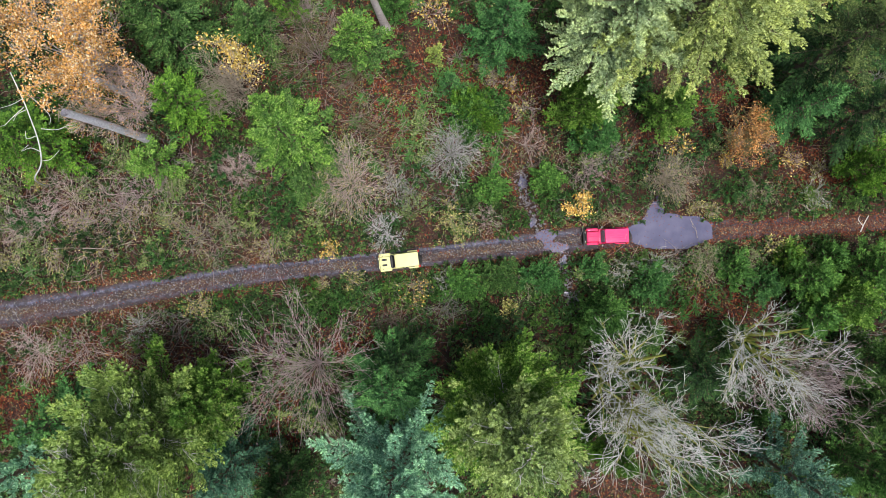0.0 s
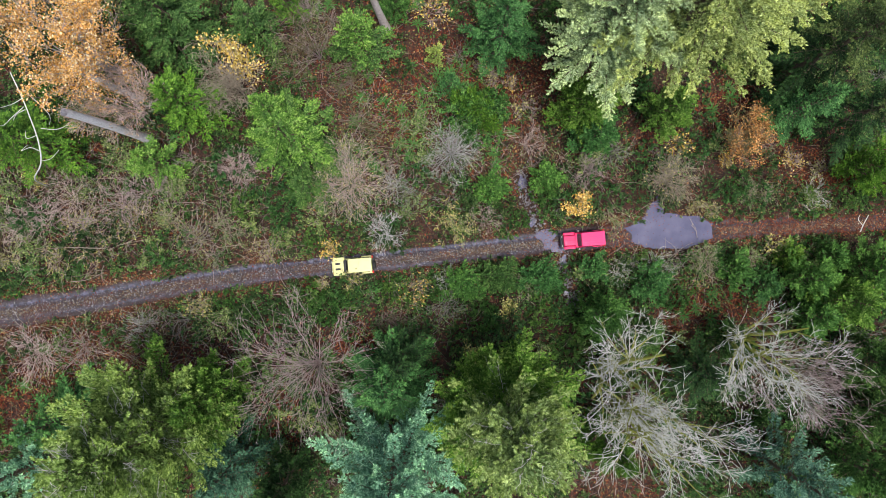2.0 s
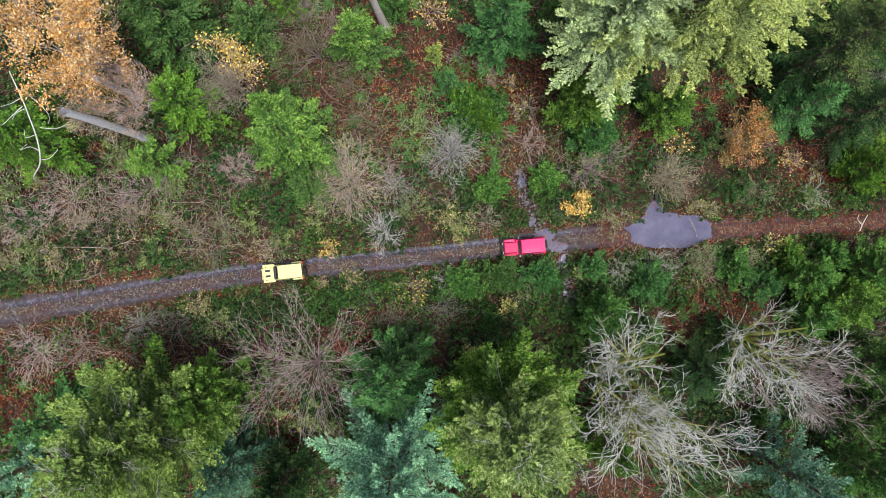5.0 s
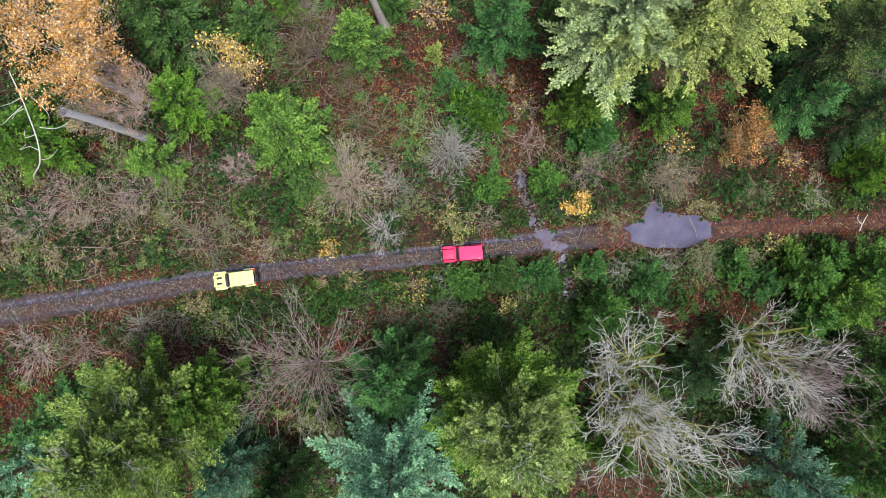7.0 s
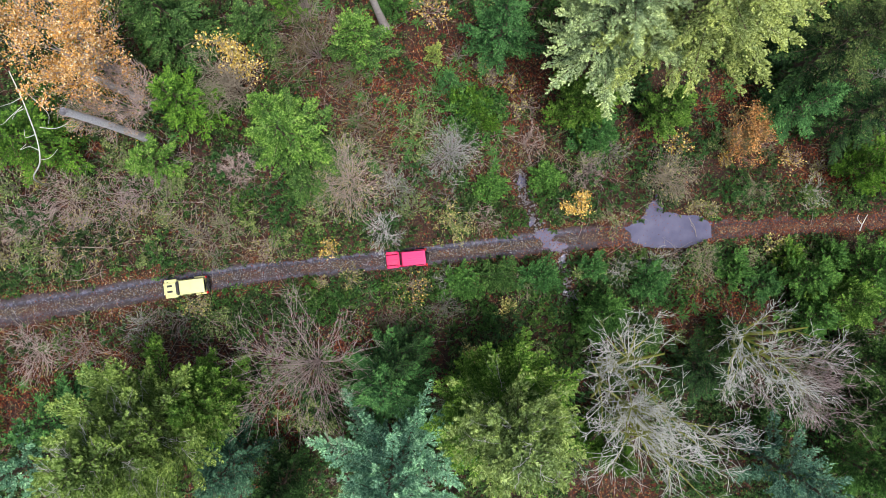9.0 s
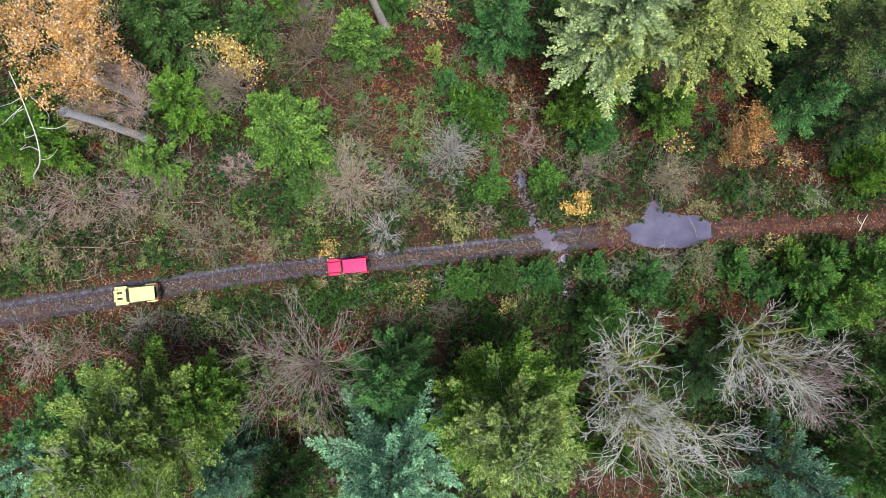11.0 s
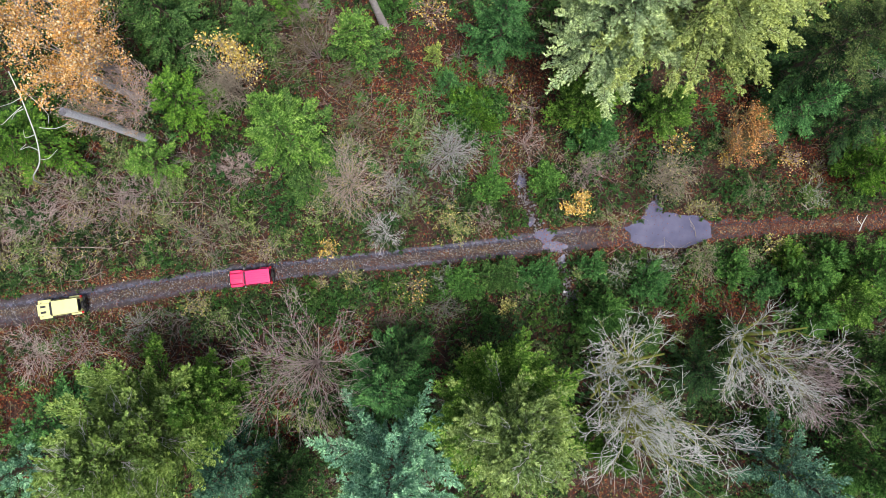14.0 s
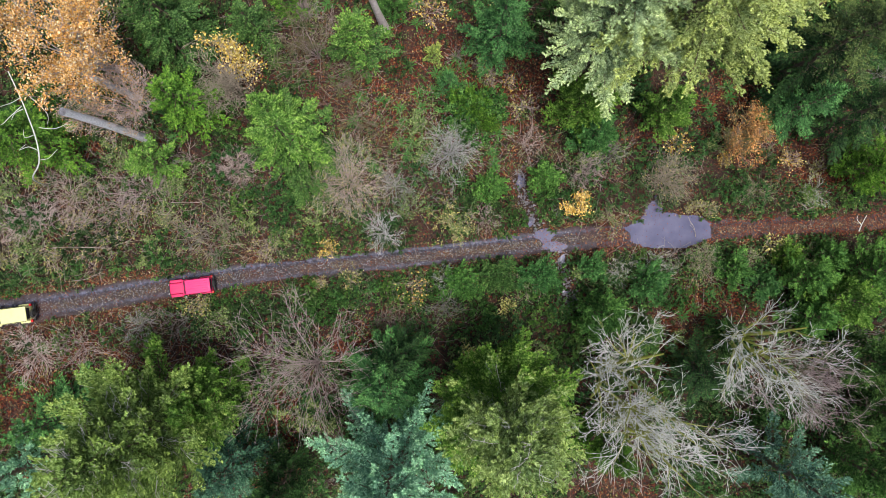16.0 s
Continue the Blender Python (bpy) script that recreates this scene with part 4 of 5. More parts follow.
    me = mesh_of("stones", *stamp(oct_v, oct_f, np.stack([x, y, ground_z(x, y) + 0.02], axis=1), d, np.tile([0, 0, 1.0], (n, 1)) + rng.normal(size=(n, 3)) * 0.15, 0.025 + 0.07 * rng.random(n) ** 4), plain_mat("grey_gravel_stones", (0.21, 0.21, 0.23), 0.6, 0, 0.7, 1.5))
    tagged(new("stones", me), "grey stones and gravel on the track", "stones", kind="stuff")


def stream_stones():
    """Wet grey stones in the two rills and on their banks."""
    rng = np.random.default_rng(29)
    lines = (((924, 300), (926, 325), (934, 352), (944, 392), (955, 412)), ((994, 448), (997, 470), (1002, 500), (1010, 530), (1014, 545)))
    px, py = [], []
    for line in lines:
        q = np.array([spot(u, v) for u, v in line])
        t = rng.random(430) * (len(line) - 1)
        i = np.minimum(t.astype(int), len(line) - 2)
        f = (t - i)[:, None]
        c = q[i] * (1 - f) + q[i + 1] * f + rng.normal(size=(430, 2)) * 0.42
        px.append(c[:, 0])
        py.append(c[:, 1])
    x, y = np.concatenate(px), np.concatenate(py)
    n = len(x)
    a = rng.random(n) * 6.283
    oct_v = np.array([(1, 0, 0), (0.2, 0.9, 0), (-1, 0.1, 0), (-0.1, -0.8, 0), (0.1, 0.1, 0.55), (0, 0, -0.5)], dtype=float)
    oct_f = np.array([(0, 1, 4), (1, 2, 4), (2, 3, 4), (3, 0, 4), (1, 0, 5), (2, 1, 5), (3, 2, 5), (0, 3, 5)])
    d = np.stack([np.cos(a), np.sin(a), 0 * a], axis=1)
    me = mesh_of("stones", *stamp(oct_v, oct_f, np.stack([x, y, ground_z(x, y) + 0.03], axis=1), d, np.tile([0, 0, 1.0], (n, 1)) + rng.normal(size=(n, 3)) * 0.2, 0.05 + 0.13 * rng.random(n) ** 2), plain_mat("wet_stream_stones", (0.20, 0.19, 0.215), 0.4, 0, 0.6, 2.0))
    tagged(new("stones", me), "wet grey stones in the small stream beside the track", "stones", kind="stuff")


def undergrowth():
    """Low leafy plants in clumps."""
    rng = np.random.default_rng(22)
    for kind, count, size, keep, label, shape in (
            ("herb", 10500, 0.34, lambda u, v: (0.9 - 0.82 * inside(LITTER, u, v)) * (1 - 0.55 * inside(BRUSH, u, v)), "dense green brambles and low plants covering the ground", TUFT),
            ("leaf", 5200, 0.30, lambda u, v: (0.8 - 0.72 * inside(LITTER, u, v)) * (1 - 0.7 * inside(BRUSH, u, v)), "fresh green low broadleaf plants", TUFT),
            ("leaf", 2600, 0.22, lambda u, v: 0.75 * inside(LITTER, u, v), "small green seedlings and herbs among fallen leaves", TUFT),
            ("sage", 9000, 0.14, lambda u, v: 0.25 + 0.6 * inside(BRUSH, u, v), "grey-green small-leaved low brush", LEAF)):
        x, y, u, v = scatter(count, rng, lambda u, v: keep(u, v) * np.clip(vnoise(u, v, 45.0) * 2.4 - 0.3, 0.06, 1), 0.05)
        per = 11
        n = len(x)
        rr = (0.35 + 0.75 * rng.random(n)) * np.clip(np.abs(off_track(x, y)) - np.interp(x, TX, TW) + 0.3, 0.35, 1)
        hh = rr * (0.5 + 0.7 * rng.random(n))
        a, q = rng.random((n, per)) * 6.283, np.sqrt(rng.random((n, per)))
        px = x[:, None] + np.cos(a) * q * rr[:, None]
        py = y[:, None] + np.sin(a) * q * rr[:, None]
        pz = ground_z(x, y)[:, None] + hh[:, None] * (1 - 0.75 * q * q) * (0.55 + 0.5 * rng.random((n, per)))
        d = np.stack([np.cos(a) * (0.4 + q), np.sin(a) * (0.4 + q), 0.25 - 0.5 * q], axis=-1).reshape(-1, 3) + rng.normal(size=(n * per, 3)) * 0.3
        up = np.tile([0, 0, 1.0], (n * per, 1)) + rng.normal(size=(n * per, 3)) * 0.4
        me = mesh_of("undergrowth", *stamp(*shape, np.stack([px, py, pz], axis=-1).reshape(-1, 3), d, up, size * (0.6 + 0.8 * rng.random(n * per))), G[kind])
        tagged(new("undergrowth", me), label, "undergrowth", kind="stuff")


def ground_cover():
    """Short grass, moss shoots and seedlings between the larger plants, and fine dead sticks."""
    rng = np.random.default_rng(28)
    x, y, u, v = scatter(95000, rng, lambda u, v: (1 - 0.75 * inside(LITTER, u, v)) * (0.35 + 0.65 * np.clip(vnoise(u, v, 30.0) * 2 - 0.4, 0, 1)), -0.15)
    n = len(x)
    a = rng.random(n) * 6.283
    d = np.stack([np.cos(a), np.sin(a), 0.2 + 0.5 * rng.random(n)], axis=1)
    up = np.tile([0, 0, 1.0], (n, 1)) + rng.normal(size=(n, 3)) * 0.4
    me = mesh_of("ground_cover", *stamp(*FINGER, np.stack([x, y, ground_z(x, y) + 0.02], axis=1), d, up, 0.16 + 0.2 * rng.random(n)), G["moss"])
    tagged(new("ground_cover", me), "short grass and mossy seedlings on the forest floor", "ground cover", kind="stuff")


def brushwood():
    """Arching leafless stems standing and lying in the brush."""
    rng = np.random.default_rng(23)
    for bark, count, keep, label in (("rose2", 10500, lambda u, v: 0.06 + 0.94 * inside(BRUSH, u, v), "tangled pinkish-brown leafless stems"), ("brown", 4000, lambda u, v: 0.5 + 0 * u, "dark dead twigs on the forest floor"),
                                     ("rose", 7000, lambda u, v: inside(LITTER, u, v), "fine reddish-brown stems among fallen leaves"),
                                     ("tan", 6000, lambda u, v: 0.12 + 0.88 * inside(BRUSH, u, v), "tangled tan dry stems")):
        x, y, u, v = scatter(count, rng, keep, 0.1)
        n = len(x)
        a = rng.random(n) * 6.283
        L = 0.5 + 1.3 * rng.random(n)
        z0 = ground_z(x, y)
        el = 0.25 + 0.8 * rng.random(n)
        p0 = np.stack([x, y, z0], axis=1)
        d1 = np.stack([np.cos(a) * np.cos(el), np.sin(a) * np.cos(el), np.sin(el)], axis=1)
        a2, el2 = a + rng.normal(size=n) * 0.3, el - 0.4
        d2 = np.stack([np.cos(a2) * np.cos(el2), np.sin(a2) * np.cos(el2), np.sin(el2)], axis=1)
        p1 = p0 + d1 * L[:, None]
        p2 = p1 + d2 * (L * 0.8)[:, None]
        v3, f3 = join([sticks(p0, p1, np.full(n, 0.017), np.full(n, 0.014), 3), sticks(p1, p2, np.full(n, 0.014), np.full(n, 0.008), 3)])
        tagged(new("brushwood", mesh_of("brushwood", v3, f3, B[bark])), label, "brush", kind="stuff")


# ---- shrubs: a few grown shapes, planted many times
def shrub_shape(seed, h, R, stems, levels, leaves, n_leaf, leaf, bark, label, shape=LEAF, twig=0.012, chance=0.34, name="shrub", category="shrub", group="shrubs", side=None, dome=0):
    rng = np.random.default_rng(seed)
    p0, p1, r0, r1, limb = branching(rng, h, R, stems, levels, 0.9, 0.25, 4, 0.012, chance * 1.35, 3)
    sh = new(name)
    tagged(sh, label, category, group)
    r0, r1 = np.maximum(r0, twig), np.maximum(r1, twig * 0.6)
    tagged(child("stem_mass", mesh_of("stem_mass", *sticks(p0, p1, r0, r1, 3), B[bark]), sh), kind="stuff")
    if leaves:
        m = rng.integers(0, len(p1), n_leaf)
        if side is not None:
            m = m[(p1[m, 0] * side[0] + p1[m, 1] * side[1]) / R + 0.35 * rng.normal(size=len(m)) > side[2]]
        if dome:
            n = dome
            q, a = np.sqrt(rng.random(n)) * R, rng.random(n) * 6.283
            lump = 0.75 + 0.5 * vnoise(np.cos(a) * q + seed, np.sin(a) * q, 0.7)
            pz = h * np.sqrt(np.clip(1.05 - (q / R) ** 2, 0.03, 1)) * lump * (0.65 + 0.35 * rng.random(n))
            pos = np.stack([np.cos(a) * q, np.sin(a) * q, pz], axis=1)
            ax = unit(pos * np.array([1, 1, 0.5])) + np.array([[0, 0, 0.5]])
            tagged(child("foliage", mesh_of("foliage", *rosette(rng, pos, ax, 5, 0.9, shape, leaf * (0.7 + 0.5 * rng.random(n))), G[leaves]), sh), kind="stuff")
            return sh
        n = len(m)
        out = unit(p1[m] * np.array([1, 1, 0.2]))
        pos = p1[m] + rng.normal(size=(n, 3)) * 0.12
        pos[:, 2] = np.maximum(pos[:, 2], 0.05)
        d = out + rng.normal(size=(n, 3)) * 0.8
        d[:, 2] *= 0.5
        up = np.tile([0, 0, 1.0], (n, 1)) + rng.normal(size=(n, 3)) * 0.5
        tagged(child("foliage", mesh_of("foliage", *stamp(*shape, pos, d, up, leaf * (0.6 + 0.8 * rng.random(n))), G[leaves]), sh), kind="stuff")
    return sh


def plant(proto, u, v, rz, k=1.0, used=set()):
    """Plants the grown shape at its first place, and a copy of it at each further one."""
    x, y = spot(u, v, 0.6)
    m = Matrix.Translation((x, y, float(ground_z(x, y)) - 0.02)) @ Matrix.Rotation(rz, 4, "Z") @ Matrix.Diagonal((k, k, k, 1))
    if proto.name not in used:
        used.add(proto.name)
        proto.matrix_basis = m
        return proto
    return copy_thing(proto, m) if proto.scale[0] == 1 else copy_plain(proto, m)


def copy_plain(proto, m):
    s = 1.0 / proto.scale[0]
    return copy_thing(proto, m @ Matrix.Diagonal((s, s, s, 1)))


def shrubs():
    rng = np.random.default_rng(24)
    green = [shrub_shape(400 + i, 1.7 + 0.25 * i, 1.5 + 0.15 * i, 4, 1, ("leaf", "jade_copy", "soft_copy", "herb", "jade_copy")[i], 1, 0.31, "brown", ("green leafy shrub in the undergrowth", "blue-green leafy shrub in the undergrowth", "pale green leafy shrub in the undergrowth", "dull green leafy shrub in the undergrowth", "dark green leafy shrub in the undergrowth")[i], SPRAY if i in (1, 4) else TUFT, chance=0.16, dome=66, name="leafy_shrub", group="leafy shrubs") for i in range(5)]
    sage = [shrub_shape(410 + i, 2.2, 1.6, 7, 2, "sage", 480, 0.16, "rose2", "thin shrub with sparse yellow-green leaves", LEAF, chance=0.11, name="thin_shrub", group="thin shrubs") for i in range(4)]
    twiggy = [shrub_shape(420 + i, 2.4, 1.7, 9, 2, None, 0, 0.1, "rose2" if i % 2 else "grey", "leafless twiggy shrub in the brush", LEAF, 0.014, chance=0.12, name="twiggy_shrub", group="twiggy shrubs") for i in range(4)]
    lemon = [shrub_shape(430 + i, 1.8, 1.2, 6, 2, "lemon", 300, 0.16, "tan", "shrub with pale yellow autumn leaves", LEAF, chance=0.11, name="yellow_shrub", group="yellow shrubs") for i in range(3)]
    # thicket on a loose grid
    for gu in np.arange(-40, 1640, 62):
        for gv in np.arange(-20, 900, 58):
            u, v = gu + rng.normal() * 20, gv + rng.normal() * 20
            x, y = spot(u, v)
            if abs(off_track(x, y)) < np.interp(x, TX, TW) + 0.9 or pool_depth(np.array([x]), np.array([y]))[0] > 0:
                continue
            lit, bru = float(inside(LITTER, np.array([u]), np.array([v]))[0]), float(inside(BRUSH, np.array([u]), np.array([v]))[0])
            q = rng.random()
            if q < 0.9 * lit:
                continue
            q = rng.random()
            if bru > 0.3:
                pick = sage if q < 0.38 else twiggy if q < 0.74 else green if q < 0.96 else lemon
            else:
                pick = green if q < 0.68 else sage if q < 0.84 else twiggy if q < 0.97 else lemon
            near = abs(off_track(x, y)) < 3.2
            plant(pick[int(rng.integers(len(pick)))], u, v, rng.random() * 6.283, (0.5 if near else 0.75) + 0.45 * rng.random())
    # leafy edge along both sides of the track
    for u0, u1, lo, hi, step in ((420, 1600, 2.3, 4.2, 40), (440, 770, 4.8, 7.5, 46), (1030, 1600, 4.8, 7.5, 50), (-20, 400, 2.6, 6.0, 74), (985, 1600, -4.5, -2.3, 44), (500, 930, -4.6, -2.4, 66)):
        for gu in np.arange(u0, u1, step):
            u = gu + rng.normal() * 9
            x = spot(u, 441)[0]
            y = float(track_y(x)) - (lo + (hi - lo) * rng.random()) - 0.35 * math.copysign(1, lo)
            k = HALF * (EYE_Z - 0.6 - float(rise(x))) / 784.0
            u, v = 784 + x / k, 441 - y / k
            if pool_depth(np.array([x]), np.array([y]))[0] > 0 or rng.random() < 0.12:
                continue
            plant(green[int(rng.integers(5))], u, v, rng.random() * 6.283, 0.5 + 0.3 * rng.random())
    # single bushes that stand out
    for u, v, r, h, bark, leaves, n, leaf, seed, label in (
            (682, 412, 40, 2.4, "white", None, 0, 0.1, 501, "bleached leafless bush beside the track"), (800, 268, 60, 4.2, "pale", "sage", 420, 0.11, 502, "large pale leafless bush with fine twigs"),
            (618, 322, 80, 5, "blush", "lemon", 1800, 0.11, 503, "tall grey-brown bush with sparse yellow leaves"), (730, 345, 34, 3, "grey", "sage", 200, 0.14, 504, "grey-green half-bare leafy bush"),
            (1185, 318, 50, 4, "tan", "lemon", 220, 0.15, 505, "tan twiggy bush beside the puddle"), (935, 505, 36, 2.6, "tan", "sage", 160, 0.13, 506, "pale twiggy bush among young cedars"),
            (735, 505, 36, 2.6, "tan", "gold", 260, 0.15, 507, "sparse bush with golden leaves beside the track"), (584, 441, 19, 1.6, "tan", "gold", 300, 0.15, 508, "small golden-leaved bush at the track's edge"),
            (1018, 364, 26, 2.6, "tan", "amber", 700, 0.17, 509, "bright orange-yellow leafy bush"), (1232, 369, 18, 1.4, "tan", "lemon", 150, 0.15, 510, "small yellow bush beside the puddle"),
            (1368, 440, 22, 1.6, "tan", "lemon", 160, 0.2, 511, "small pale yellow bush at the track's edge"), (622, 492, 24, 2, "tan", "lemon", 150, 0.17, 512, "pale yellow half-bare bush"),
            (800, 395, 42, 2.6, "tan", "lemon", 800, 0.12, 513, "yellow-green leafy bush beside the track"), (350, 540, 26, 1.6, "tan", "lemon", 200, 0.17, 514, "yellow-green bush at the track's edge"),
            (1045, 300, 30, 2.6, "rose2", None, 0, 0.1, 515, "leafless pinkish bush with fine twigs"), (1085, 270, 38, 3.4, "grey", "sage", 240, 0.14, 516, "grey-green half-bare leafy bush"),
            (1200, 255, 26, 1.8, "tan", "gold", 160, 0.2, 517, "golden shrub above leaf litter"), (840, 200, 54, 4.2, "brown", "leaf", 900, 0.42, 518, "bright green large-leaved bush"),
            (790, 545, 34, 2.5, "grey", "sage", 120, 0.13, 519, "grey leafless bush in the thicket"), (545, 20, 30, 4, "rose2", None, 0, 0.1, 520, "leafless pinkish bush with fine twigs"),
            (1250, 460, 36, 2.2, "tan", "sage", 200, 0.14, 521, "dry tan brush beside the puddle"), (1080, 388, 34, 1.4, "tan", "sage", 320, 0.14, 522, "low grey-green brush beside the track"),
            (1285, 285, 15, 1.2, "tan", "gold", 130, 0.15, 525, "small golden shrub above leaf litter"), (1400, 283, 22, 1.4, "rose2", "gold", 150, 0.15, 526, "small golden shrub above leaf litter"),
            (1445, 298, 18, 1.2, "rose2", "lemon", 120, 0.15, 527, "small yellow shrub above leaf litter"), (872, 142, 20, 1.2, "rose2", "lemon", 130, 0.15, 528, "small yellow shrub above leaf litter"),
            (905, 148, 16, 1.0, "rose2", "gold", 90, 0.15, 529, "small golden shrub above leaf litter"), (850, 120, 14, 1.0, "rose2", "lemon", 90, 0.15, 530, "small yellow shrub above leaf litter"),
            (1258, 372, 16, 1.1, "tan", "lemon", 140, 0.13, 531, "small yellow-green shrub beside the puddle"), (570, 500, 14, 1.0, "tan", "lemon", 110, 0.13, 532, "small yellow-green shrub at the track's edge"),
            (845, 500, 13, 1.4, "tan", "gold", 70, 0.14, 533, "small golden shrub among young cedars"), (15, 460, 30, 1.6, "tan", "lemon", 260, 0.14, 534, "yellow-green shrub in the brush"),
            (100, 455, 34, 1.8, "rose2", "lemon", 260, 0.13, 535, "yellow-green shrub in the brush"), (475, 440, 28, 1.6, "rose2", "lemon", 240, 0.13, 536, "yellow-green shrub at the track's edge"),
            (150, 395, 34, 2.0, "rose2", "lemon", 200, 0.13, 537, "sparse yellow-green shrub in the brush"), (235, 385, 36, 2.2, "rose2", "lemon", 240, 0.14, 538, "sparse yellow-green shrub in the brush"),
            (300, 340, 34, 2.2, "tan", "sage", 300, 0.14, 539, "sparse grey-green shrub in the brush"), (860, 390, 32, 1.8, "rose2", "sage", 150, 0.12, 540, "grey leafless bush beside the track"),
            (120, 350, 62, 3.0, "blush", "tan", 420, 0.1, 541, "pinkish leafless thicket with a few pale leaves"), (205, 365, 60, 3.0, "rose2", "tan", 420, 0.1, 542, "pinkish leafless thicket with a few pale leaves"),
            (60, 395, 50, 2.4, "blush", None, 0, 0.1, 543, "pinkish leafless thicket of fine stems"), (255, 335, 48, 2.6, "rose2", None, 0, 0.1, 544, "pinkish leafless thicket of fine stems"),
            (420, 300, 44, 2.4, "blush", None, 0, 0.1, 545, "pinkish leafless thicket of fine stems"), (330, 410, 50, 2.2, "tan", "lemon", 260, 0.12, 546, "dry tan thicket with sparse yellow leaves"),
            (170, 430, 52, 2.2, "rose2", "lemon", 300, 0.12, 547, "pinkish thicket with sparse yellow leaves"), (640, 225, 50, 2.4, "rose", None, 0, 0.1, 548, "pinkish leafless thicket above leaf litter"),
            (60, 628, 52, 2.2, "blush", None, 0, 0.1, 549, "pinkish leafless thicket beside the track"), (140, 612, 48, 2.2, "rose2", "tan", 260, 0.1, 550, "pinkish thicket with a few dry leaves"),
            (250, 580, 38, 1.8, "pale", "sage", 220, 0.12, 551, "pale twiggy bush beside the track"), (700, 575, 40, 2.4, "rose", None, 0, 0.1, 552, "brown leafless bush in the thicket"),
            (930, 255, 44, 2.2, "blush", "tan", 240, 0.1, 553, "pinkish leafless thicket beside the stream"), (700, 330, 36, 2.2, "pale", "sage", 160, 0.12, 554, "pale half-bare bush in the thicket"),
            (400, 400, 46, 2.2, "tan", "sage", 260, 0.12, 555, "grey-green sparse bush in the brush"), (620, 140, 46, 2.4, "rose", None, 0, 0.1, 556, "brown leafless thicket above leaf litter"),
            (1245, 472, 34, 1.6, "tan", "sage", 420, 0.12, 557, "grey-green twiggy brush beside the puddle"), (1325, 464, 30, 1.4, "tan", "sage", 420, 0.12, 558, "grey-green twiggy brush beside the track"),
            (1100, 480, 32, 1.8, "pale", "sage", 300, 0.12, 559, "pale twiggy bush beside the stream"), (1165, 470, 34, 2.0, "pale", "sage", 300, 0.12, 560, "pale twiggy bush among young cedars"),
            (1430, 460, 30, 1.4, "tan", "sage", 420, 0.12, 561, "grey-green twiggy brush beside the track"), (1440, 345, 32, 1.2, "pale", "sage", 520, 0.12, 562, "low grey-green brush beside the track"),
            (1340, 340, 40, 1.4, "tan", "sage", 460, 0.12, 563, "low dry brush beside the track"), (792, 492, 26, 1.4, "pale", "sage", 200, 0.11, 564, "pale twiggy bush beside the track"),
            (760, 20, 40, 1.8, "rose2", "gold", 220, 0.2, 523, "low bush with yellow leaves above leaf litter"), (925, 190, 30, 1.2, "rose2", "lemon", 90, 0.2, 524, "low shrub with pale yellow leaves")):
        sh = shrub_shape(seed, h, metres(r, h * 0.5), 26 if seed in (502, 505) else 34 if seed == 503 else 13 if seed > 540 else 12 if leaves is None or n < 250 else 8, 2, leaves, n, leaf, bark, label, TUFT if leaf > 0.3 else LEAF, 0.0105 if seed in (502, 503, 505) else 0.015, 0.34 if h >= 4 else 0.2 if leaves else 0.3, "bush", "bush", "single bushes", (0.3, -0.6, 0.0) if seed == 507 else None)
        x, y = spot(u, v, h * 0.5)
        sh.location = (x, y, float(ground_z(x, y)) - 0.02)


def ferns():
    """Sword ferns: fronds arching out from the middle."""
    rng = np.random.default_rng(25)
    n = 9
    vs, fs = [(0, 0, 0)], []
    ax = [(i / n, 0, 0.42 * math.sin(i / n * 2.2) - 0.12 * (i / n) ** 2) for i in range(n + 1)]
    vs = list(ax)
    for i in range(1, n):
        w = 0.095 * math.sin(math.pi * (i / n) ** 0.7) + 0.015
        for s in (1, -1):
            vs.append((i / n + 0.06, s * w, ax[i][2] - 0.03))
            fs.append((i, i + 1, len(vs) - 1) if s < 0 else (i + 1, i, len(vs) - 1))
    frond = mesh_of("frond", np.array(vs, dtype=float), np.array(fs), G["fern"])
    spots = []
    x, y, u, v = scatter(1500, rng, lambda u, v: 0.9 * inside([(690, 190, 90, 130), (705, 150, 60, 60), (1250, 575, 60, 50), (760, 90, 90, 90), (850, 90, 60, 60), (690, 120, 60, 60), (1290, 170, 60, 40), (130, 265, 60, 25), (1240, 560, 80, 40), (870, 240, 60, 50), (720, 30, 60, 40)], u, v) + 0.03, 0.8)
    for i in range(len(x)):
        if all((x[i] - a) ** 2 + (y[i] - b) ** 2 > 0.9 for a, b in spots):
            spots.append((x[i], y[i]))
    proto = []
    for k in range(4):
        f = new("fern")
        tagged(f, "dark green sword fern in leaf litter", "fern", "ferns")
        m = int(14 + rng.integers(5))
        for j in range(m):
            fr = child("frond", frond, f)
            s = 0.62 + 0.4 * rng.random()
            fr.matrix_basis = Matrix.Rotation(j * 6.283 / m + rng.normal() * 0.15, 4, "Z") @ Matrix.Rotation(-0.12 + rng.normal() * 0.12, 4, "Y") @ Matrix.Diagonal((s, s, s, 1))
        proto.append(f)
    for i, (a, b) in enumerate(spots[:230]):
        m = Matrix.Translation((a, b, float(ground_z(a, b)))) @ Matrix.Rotation(rng.random() * 6.283, 4, "Z")
        if i < 4:
            proto[i].matrix_basis = m
        else:
            c = copy_thing(proto[i % 4], m)


